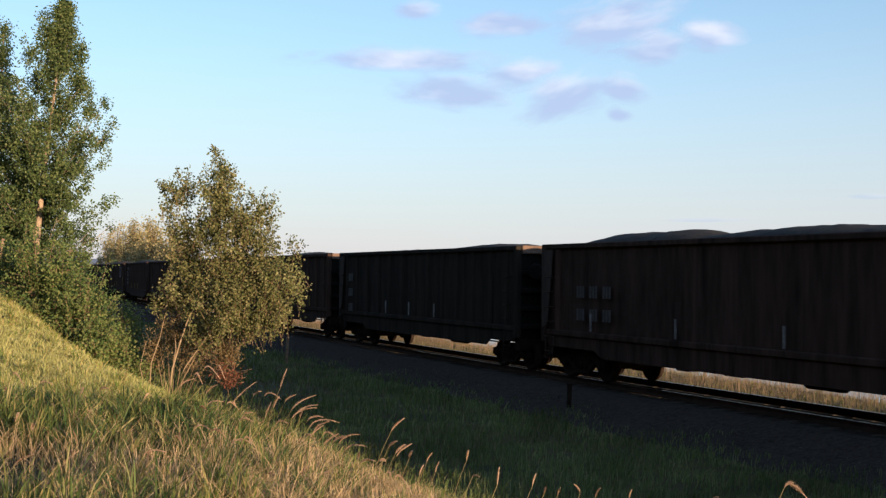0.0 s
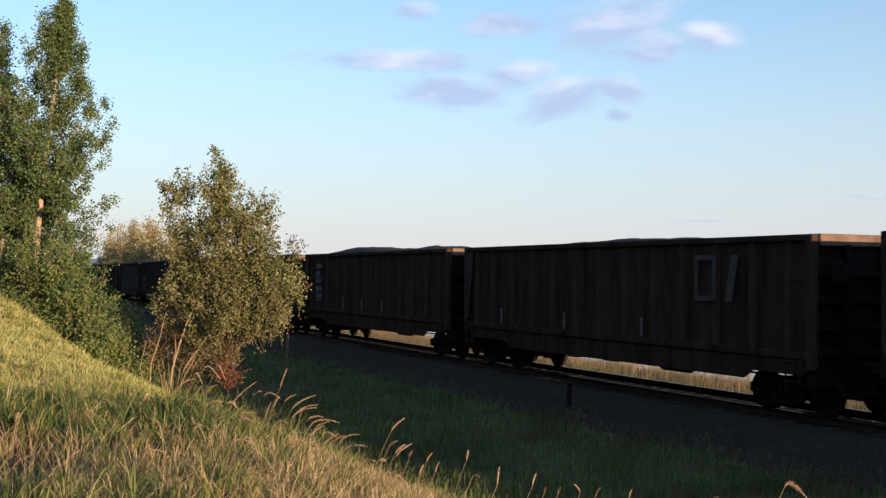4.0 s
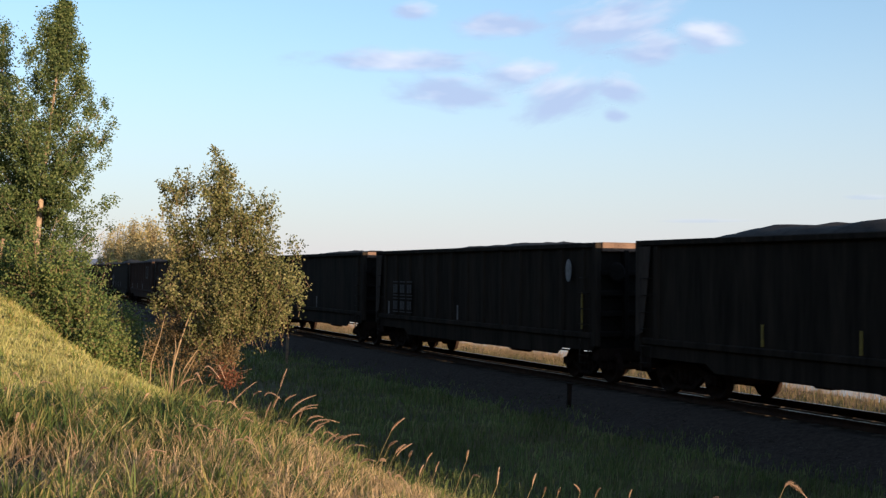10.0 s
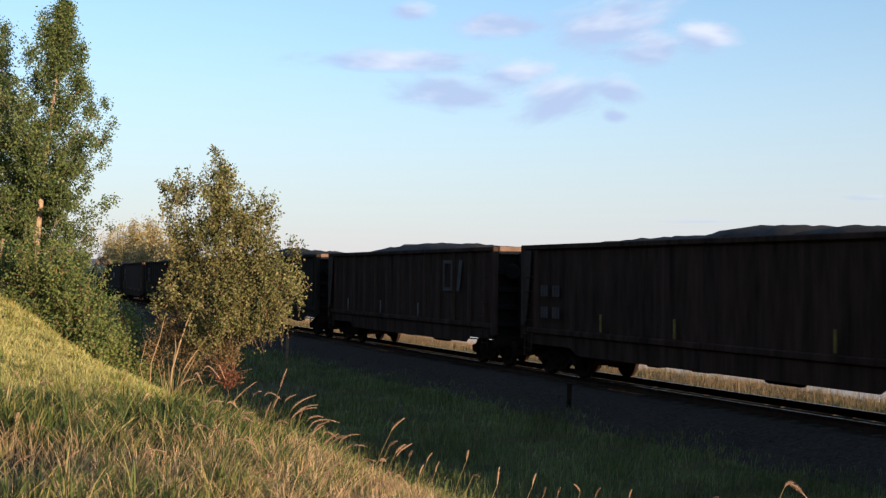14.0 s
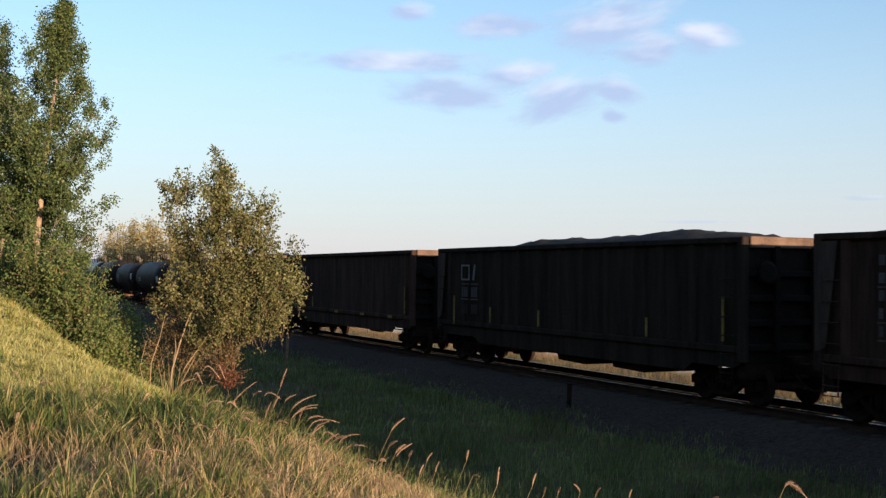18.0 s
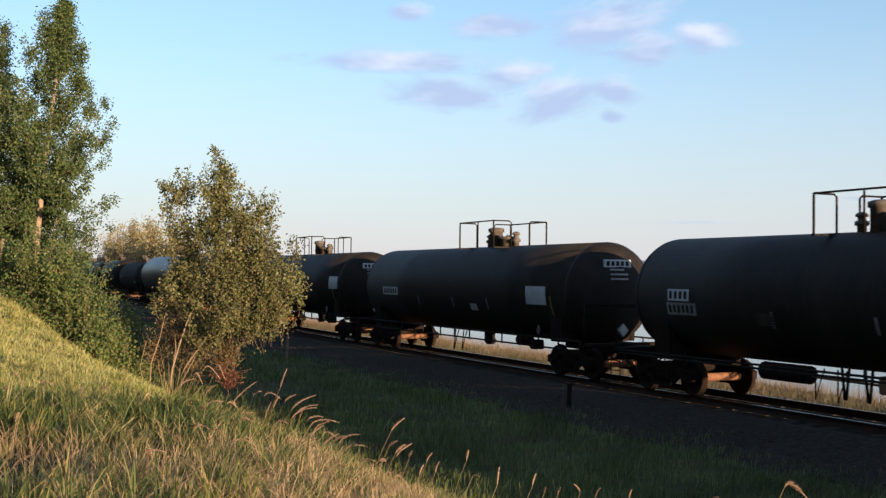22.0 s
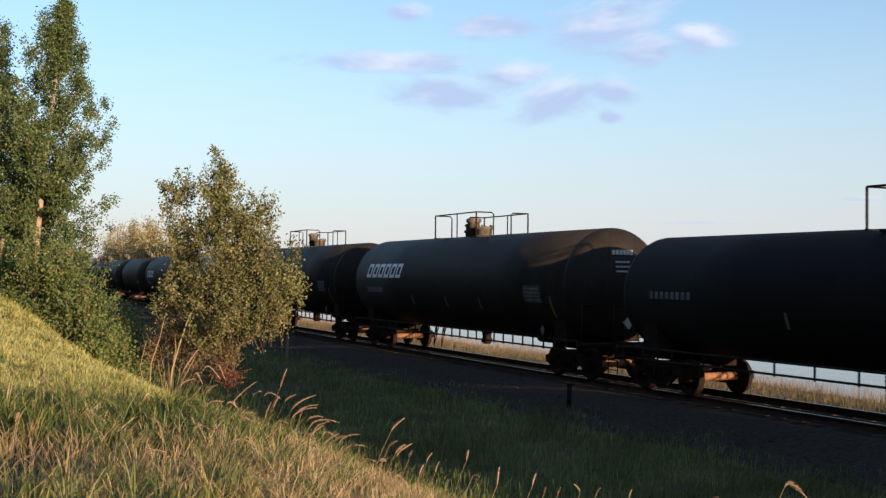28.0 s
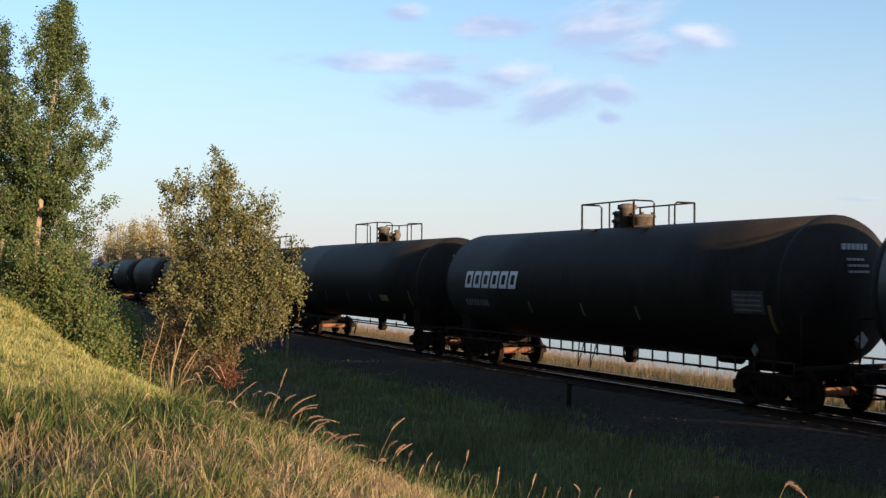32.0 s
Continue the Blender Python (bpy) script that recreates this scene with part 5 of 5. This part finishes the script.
def shrub(x, y, height, width, count, leaf, per, mat, label, seed, clump=0.09):
    """Stems that fan out from one foot, each with leafy side sprays of uneven length."""
    rnd = random.Random(seed)
    z0 = float(ground_z(np.array(x), np.array(y)))
    root = tagged(new("green_shrub"), label, "bush")
    root.matrix_basis = pose(x, y, z0)
    ends = []
    for i in range(count):
        a, q = i * 2.4 + rnd.uniform(-0.4, 0.4), width * rnd.random() ** 0.6
        h = height * (1.0 - 0.55 * (q / width) ** 2) * rnd.uniform(0.6, 1.12)
        tip = Vector((math.cos(a) * q, math.sin(a) * q, h))
        pts = [Vector((tip.x * t ** 1.3, tip.y * t ** 1.3, h * t - (0.1 if t == 0 else 0))) for t in (0, 0.3, 0.6, 0.85, 1)]
        f = Form().tube(pts, 0.018, 5, 0.25)
        for j in range(9):
            t = 0.22 + 0.78 * (j + rnd.random()) / 9
            k = min(3, int(t * 4))
            p = pts[k].lerp(pts[k + 1], t * 4 - k)
            o = Vector((rnd.gauss(0, 1), rnd.gauss(0, 1), rnd.uniform(0.1, 1.0))) * rnd.uniform(0.1, 0.34) * (1.2 - 0.6 * t)
            f.tube([p, p + o], 0.006, 4, 0.4)
            ends += [tuple(p + o * s) for s in (0.55, 0.85, 1.1)]
        part("stem", f, M_TWIG, root)
    leaf_cloud(ends, (clump, clump, clump), per, leaf, mat, "crown", root)
    return root


def lobed_bush(name, x, y, lobes, stems, leaf, per, mat, bark, label, seed, clump=0.05, hang=0.0):
    """A bush of several masses of sprays: rows of (x, y, z, half width, half height, sprays); stems rise from one foot into them."""
    rnd = random.Random(seed)
    z0 = float(ground_z(np.array(x), np.array(y)))
    root = tagged(new(name), label, "bush")
    root.matrix_basis = pose(x, y, z0)
    for pts, r in stems:
        part("stem", Form().tube([Vector(p) for p in pts], r, 8, 0.3), bark, root, "pale brown bare stem")
    ends, f = [], Form()
    for cx, cy, cz, rx, rz, count in lobes:
        c = Vector((cx, cy, cz))
        for i in range(count):
            d = Vector((rnd.gauss(0, 1), rnd.gauss(0, 1), rnd.gauss(0.1, 1))).normalized()
            q = rnd.random() ** 0.45 * (1.0 + 0.2 * noise.noise((d.x * 2 + seed, d.y * 2, d.z * 2 + cx * 3)))
            tip = c + Vector((d.x * rx, d.y * rx, d.z * rz)) * q
            length = rnd.uniform(0.3, 0.75)
            side = Vector((d.x, d.y, 0)) * 0.5 + Vector((rnd.gauss(0, 0.35), rnd.gauss(0, 0.35), 0))
            root_p = tip - (side + Vector((0, 0, 1.0 - 1.7 * hang))).normalized() * length
            mid = root_p.lerp(tip, 0.55) + Vector((rnd.gauss(0, 0.03), rnd.gauss(0, 0.03), 0.03))
            f.tube([root_p, mid, tip], 0.005, 4, 0.4)
            for t in (0.1, 0.3, 0.5, 0.7, 0.85, 1.0):
                ends.append(tuple(mid.lerp(tip, t)))
            for t in (0.45, 0.8):
                ends.append(tuple(root_p.lerp(mid, t)))
    tagged(part("branchwork", f, M_TWIG, root), kind="stuff")
    leaf_cloud(ends, (clump, clump, clump), per, leaf, mat, "crown", root)
    return root


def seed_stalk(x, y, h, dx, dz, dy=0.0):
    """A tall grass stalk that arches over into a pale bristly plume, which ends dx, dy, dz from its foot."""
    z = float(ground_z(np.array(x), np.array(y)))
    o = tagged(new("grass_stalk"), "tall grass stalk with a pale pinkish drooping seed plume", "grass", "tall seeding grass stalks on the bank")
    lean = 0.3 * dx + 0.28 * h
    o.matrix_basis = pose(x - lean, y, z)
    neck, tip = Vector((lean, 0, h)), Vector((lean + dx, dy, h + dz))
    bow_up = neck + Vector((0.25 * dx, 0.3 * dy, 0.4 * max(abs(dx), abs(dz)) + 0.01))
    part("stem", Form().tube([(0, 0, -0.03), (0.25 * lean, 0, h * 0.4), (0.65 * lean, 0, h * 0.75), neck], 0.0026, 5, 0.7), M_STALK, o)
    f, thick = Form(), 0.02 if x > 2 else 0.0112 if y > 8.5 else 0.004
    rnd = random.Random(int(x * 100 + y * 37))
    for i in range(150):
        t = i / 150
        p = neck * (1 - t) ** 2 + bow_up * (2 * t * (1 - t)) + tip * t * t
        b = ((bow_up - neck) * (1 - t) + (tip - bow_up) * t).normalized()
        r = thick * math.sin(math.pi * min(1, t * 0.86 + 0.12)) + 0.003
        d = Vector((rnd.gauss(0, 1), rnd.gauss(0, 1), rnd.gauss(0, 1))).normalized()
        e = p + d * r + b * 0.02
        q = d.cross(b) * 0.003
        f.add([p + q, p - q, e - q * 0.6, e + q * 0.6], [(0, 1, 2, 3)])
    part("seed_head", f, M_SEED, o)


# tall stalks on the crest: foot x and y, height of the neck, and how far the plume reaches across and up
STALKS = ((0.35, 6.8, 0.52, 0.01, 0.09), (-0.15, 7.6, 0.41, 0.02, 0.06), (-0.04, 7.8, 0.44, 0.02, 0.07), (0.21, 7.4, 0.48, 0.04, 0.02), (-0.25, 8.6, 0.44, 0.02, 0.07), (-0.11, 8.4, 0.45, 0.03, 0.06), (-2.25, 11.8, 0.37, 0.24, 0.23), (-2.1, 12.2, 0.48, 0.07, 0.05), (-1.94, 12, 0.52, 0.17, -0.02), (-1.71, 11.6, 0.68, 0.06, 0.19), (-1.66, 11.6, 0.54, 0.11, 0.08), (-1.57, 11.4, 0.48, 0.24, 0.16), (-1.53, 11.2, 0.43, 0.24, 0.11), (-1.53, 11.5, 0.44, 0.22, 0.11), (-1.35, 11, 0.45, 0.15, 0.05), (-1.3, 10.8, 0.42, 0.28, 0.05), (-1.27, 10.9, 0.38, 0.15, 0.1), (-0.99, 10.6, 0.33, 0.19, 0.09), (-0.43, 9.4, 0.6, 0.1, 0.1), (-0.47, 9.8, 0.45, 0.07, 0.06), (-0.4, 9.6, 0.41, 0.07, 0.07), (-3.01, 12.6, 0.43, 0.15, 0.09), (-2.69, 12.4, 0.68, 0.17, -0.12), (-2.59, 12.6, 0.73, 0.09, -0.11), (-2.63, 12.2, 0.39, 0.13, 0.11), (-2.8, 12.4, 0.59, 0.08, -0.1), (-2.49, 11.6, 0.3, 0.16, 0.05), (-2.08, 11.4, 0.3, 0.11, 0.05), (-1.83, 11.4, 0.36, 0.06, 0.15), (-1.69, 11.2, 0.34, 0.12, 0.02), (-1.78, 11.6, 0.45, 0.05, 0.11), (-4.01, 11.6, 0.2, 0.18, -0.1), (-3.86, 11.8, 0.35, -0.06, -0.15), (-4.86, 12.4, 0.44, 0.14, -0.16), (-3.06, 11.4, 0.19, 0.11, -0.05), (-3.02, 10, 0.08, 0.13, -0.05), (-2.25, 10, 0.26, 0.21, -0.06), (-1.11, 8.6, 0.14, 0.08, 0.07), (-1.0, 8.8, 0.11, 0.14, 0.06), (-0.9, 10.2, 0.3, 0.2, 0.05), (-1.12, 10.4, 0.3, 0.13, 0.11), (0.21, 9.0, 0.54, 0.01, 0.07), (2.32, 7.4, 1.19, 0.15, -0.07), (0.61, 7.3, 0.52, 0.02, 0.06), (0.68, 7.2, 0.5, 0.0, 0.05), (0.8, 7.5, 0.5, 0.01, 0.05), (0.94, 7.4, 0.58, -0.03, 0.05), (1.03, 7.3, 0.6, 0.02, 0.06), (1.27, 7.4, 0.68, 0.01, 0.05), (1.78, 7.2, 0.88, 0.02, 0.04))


def build_plants():
    build_grass()
    poplar(-15.72, 41.5, 12.75, 0.05, lambda t: float(np.interp(t, (0, 0.1, 0.2, 0.3, 0.37, 0.43, 0.52, 0.62, 0.67, 0.71, 0.76, 0.86, 0.93, 0.97, 1), (1.5, 2.2, 2.4, 2.25, 1.85, 1.85, 2.25, 2.5, 2.3, 1.75, 1.3, 0.75, 0.32, 0.1, 0.0))),
           0.094, 56, "tall green poplar with a pale sunlit trunk on the bank", 0.16, 0.093, 200, (0.115, 0.115, 0.14), 3,
           ((0.36, 2.7, 4.9), (0.3, 2.6, 3.9), (3.5, 0.85, 11.85), (3.3, 1.35, 10.9), (3.4, 1.3, 10.1), (3.2, 0.7, 11.3)), ((2.2, 3.1, 0.15), (3.6, 4.3, 0.16), (4.5, 4.95, 0.14), (8.5, 9.5, 0.05)), 1.9)
    poplar(-18.3, 44.0, 10.4, 0.06, lambda t: float(np.interp(t, (0, 0.15, 0.4, 0.6, 0.75, 0.8, 0.9, 1), (1.8, 2.2, 2.2, 1.7, 1.1, 0.35, 0.12, 0.0))), 0.094, 46, "tall green poplar standing behind another poplar", 0.16, 0.045, 105,
           (0.15, 0.15, 0.17), 5)
    lobes = ((1.39, 0.00, 5.25, 0.58, 0.98, 125), (2.0, 0.0, 4.6, 0.5, 0.6, 46), (1.45, 0.10, 4.20, 1.0, 1.05, 190), (0.24, 0.25, 5.4, 0.58, 0.62, 42), (0.45, 0.30, 4.12, 0.62, 0.80, 66), (2.45, 0.00, 4.7, 0.5, 0.75, 40), (2.26, 0.00, 3.55, 0.80, 0.82, 125),
             (2.90, -0.25, 2.82, 0.78, 0.85, 110), (1.61, -0.35, 2.53, 1.02, 0.80, 150), (0.52, 0.30, 2.97, 0.78, 0.82, 84), (2.33, -0.1, 1.95, 0.74, 0.40, 54), (-0.13, 0.20, 2.60, 0.48, 0.25, 12), (1.10, 0.1, 1.80, 0.70, 0.42, 36),
             (3.30, 0.0, 3.95, 0.26, 0.30, 8), (0.0, 0.2, 4.9, 0.3, 0.3, 8), (1.25, 0.0, 6.2, 0.2, 0.35, 9))
    stems = [([(0.12, 0.00, -0.15), (0.22, 0.00, 0.75), (0.40, 0.00, 1.40), (0.58, 0.00, 1.95), (0.85, 0.00, 2.60), (1.25, 0.00, 3.7), (1.4, 0.0, 5.6)], 0.028),
             ([(0.20, -0.1, -0.1), (0.58, -0.13, 0.80), (0.90, -0.2, 1.25), (1.5, -0.27, 2.1), (2.5, 0.00, 3.9)], 0.021),
             ([(-0.45, 0.35, 0.2), (-0.42, 0.35, 0.85), (-0.22, 0.4, 1.5), (-0.05, 0.4, 2.3), (0.3, 0.3, 4.6)], 0.018),
             ([(0.24, 0.0, 0.9), (0.30, 0.0, 1.25), (0.27, 0.0, 1.65)], 0.018),
             ([(-0.6, 0.5, 0.1), (-0.75, 0.5, 0.75), (-0.6, 0.5, 1.4)], 0.014),
             ([(0.13, 0.27, -0.13), (0.80, 0.40, 1.20), (1.47, 0.40, 2.27), (2.53, -0.13, 3.33)], 0.016)]
    lobed_bush("willow_bush", -7.12, 28.0, lobes, stems, 0.07, 4, M_BUSH, M_STEM, "olive-leaved willow bush with thin bare lower stems", 4, 0.06)
    dry = ((0.15, 0.35, 1.5, 0.75, 0.70, 60), (1.15, 0.3, 1.45, 0.65, 0.55, 50), (1.45, 0.15, 0.95, 0.36, 0.38, 26), (-0.45, 0.4, 1.05, 0.42, 0.6, 28), (0.55, 0.45, 0.85, 0.6, 0.55, 30), (1.6, 0.3, 1.7, 0.5, 0.35, 18))
    lobed_bush("dry_brush", -7.12, 28.6, dry, [([(q * 0.2, 0.2, -0.15), (q * 0.5, 0.3, 0.8), (q, 0.35, 1.7)], 0.012) for q in (-0.75, -0.5, -0.2, 0.1, 0.45, 0.8, 1.2, 1.6)], 0.062, 4, M_DRYLEAF, M_TWIG, "tangle of dry brown leaves and twigs under the bush", 9, 0.08, 0.8)
    lobed_bush("russet_weed", -5.55, 28.3, ((0.0, 0.0, 0.55, 0.2, 0.2, 16), (0.14, 0.0, 0.72, 0.14, 0.18, 9), (-0.12, 0.0, 0.8, 0.14, 0.2, 9)), [([(0.0, 0.0, -0.1), (0.03, 0.0, 0.3), (0.0, 0.0, 0.6)], 0.008)], 0.05, 3, M_RUSSET, M_TWIG, "low reddish-brown weed at the foot of the bush", 31, 0.05, 0.7)
    for x, y, h, w, count, sd in ((-9.0, 28.4, 1.7, 0.75, 16, 11), (-9.75, 29.3, 2.3, 0.85, 20, 12), (-10.5, 29.9, 2.6, 0.9, 22, 13), (-11.3, 30.6, 2.7, 0.9, 22, 14), (-12.4, 32.0, 2.4, 0.9, 18, 24), (-9.0, 30.6, 2.3, 0.9, 20, 25), (-12.9, 38.0, 3.8, 1.2, 24, 15),
                                  (-14.4, 38.6, 2.3, 0.9, 16, 17), (-16.6, 39.0, 1.9, 0.9, 14, 16), (-17.6, 42.5, 4.2, 1.7, 26, 18), (-13.4, 41.0, 4.6, 1.3, 26, 19), (-19.5, 47.0, 5.0, 2.2, 26, 20), (-16.4, 46.0, 4.2, 1.8, 24, 21), (-11.6, 36.0, 3.2, 1.0, 18, 22), (-8.3, 28.8, 1.2, 0.5, 10, 23)):
        shrub(x, y, h, w, count, 0.075, 9, M_SHRUB, "leafy green shrub at the foot of the trees", sd)
    dead = tagged(new("leaning_trunk"), "bare brown leaning dead trunk among the shrubs", "tree trunk")
    dead.matrix_basis = pose(-15.1, 36.0, float(ground_z(np.array(-15.1), np.array(36.0))))
    part("trunk", Form().tube([(0, 0, -0.2), (0.2, 0.05, 0.5), (0.42, 0.1, 1.1), (0.55, 0.1, 1.7)], 0.1, 9, 0.6), M_TWIG, dead)
    part("limb", Form().tube([(0.35, 0.08, 0.95), (0.5, -0.1, 1.15), (0.55, -0.3, 1.5)], 0.035, 6, 0.4), M_TWIG, dead)
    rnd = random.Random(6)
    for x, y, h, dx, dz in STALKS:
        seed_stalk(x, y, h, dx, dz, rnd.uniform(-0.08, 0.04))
    made = 0
    while made < 40:
        y = rnd.uniform(7.0, 12.3)
        x = -y * rnd.uniform(0.02, 0.41)
        if 14.3 < float(track_sn(x, y)[1]) < 18:
            seed_stalk(x, y, rnd.uniform(0.2, 0.42), rnd.uniform(-0.06, 0.16), rnd.uniform(-0.08, 0.1), rnd.uniform(-0.1, 0.06))
            made += 1
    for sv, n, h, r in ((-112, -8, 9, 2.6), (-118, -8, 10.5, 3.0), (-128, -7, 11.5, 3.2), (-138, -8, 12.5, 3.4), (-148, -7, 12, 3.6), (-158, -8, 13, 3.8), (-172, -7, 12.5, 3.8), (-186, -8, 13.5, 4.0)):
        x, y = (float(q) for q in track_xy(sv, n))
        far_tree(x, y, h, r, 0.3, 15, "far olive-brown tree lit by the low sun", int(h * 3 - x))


build_plants()


# ---- stakes beside the ballast ----
def stake(x, y, h, label, mat):
    z = float(ground_z(np.array(x), np.array(y)))
    o = tagged(new("marker_stake"), label, "stake")
    o.matrix_basis = pose(x, y, z, 0, 2, 20)
    part("post", Form().box(-0.05, 0.05, -0.05, 0.05, -0.15, h, 0.01), mat, o)
    part("cap", Form().box(-0.065, 0.065, -0.065, 0.065, h, h + 0.05, 0.012), mat, o)


# the first, dark post is added in place of a dark weed clump
stake(3.25, 28.0, 0.72, "dark post in place of a weed clump at the ballast edge", M_IRON)
stake(-5.9, 41.5, 0.95, "short reddish wooden stake beside the track", M_TWIG)


# ---- clouds ----
CLOUDS = []


def cloud(px, pz, w, h, tilt=0.0):
    """A cloud at a bearing px and height pz in thousandths of the distance, w by h wide."""
    D = 3000.0
    X, Y = np.meshgrid(np.linspace(-w / 2, w / 2, 12) * D / 1000, np.linspace(-h / 2, h / 2, 6) * D / 1000)
    me = grid_mesh("cloud", X, 30 * np.cos(X / (w * D / 1000) * 3) * np.cos(Y / (h * D / 1000) * 3), Y, M_CLOUD if pz > 100 else M_WISP)
    c = tagged(new("cloud", me), "thin lavender and white evening cloud", "cloud", "clouds of the evening sky")
    CLOUDS.append((c, pose(px * D / 1000, D, EYE_Z + pz * D / 1000, 0, tilt, 0)))


for row in ((-34, 198, 270, 36, 0), (9, 169, 152, 46, 3), (68, 187, 98, 40, -6), (112, 166, 124, 56, -22), (167, 174, 74, 41, 10), (161, 150, 34, 20, 0), (53, 233, 114, 38, -3), (156, 234, 176, 70, -14), (196, 211, 103, 52, -8), (247, 223, 82, 45, 6), (-28, 244, 63, 26, 0), (245, 53, 120, 6, -1), (395, 76, 60, 7, 0)):
    cloud(*row)


def motions():
    for car, s0 in MOVERS:
        walk(car, [(t * 0.5, track_pose(s0 + SPEED * t * 0.5)) for t in range(65)])
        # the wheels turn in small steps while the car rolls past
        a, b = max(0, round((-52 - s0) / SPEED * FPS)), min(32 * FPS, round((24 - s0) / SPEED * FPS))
        if b <= a:
            continue
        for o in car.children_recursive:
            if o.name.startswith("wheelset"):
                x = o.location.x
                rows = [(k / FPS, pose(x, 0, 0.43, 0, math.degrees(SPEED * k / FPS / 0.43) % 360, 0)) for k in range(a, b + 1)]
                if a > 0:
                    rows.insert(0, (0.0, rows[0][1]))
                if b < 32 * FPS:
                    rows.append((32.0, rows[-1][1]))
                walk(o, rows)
    for c, m in CLOUDS:
        walk(c, [(0.0, m), (16.0, pose(-14, 0, -3.5) @ m), (32.0, pose(-28, 0, -7) @ m)])


motions()
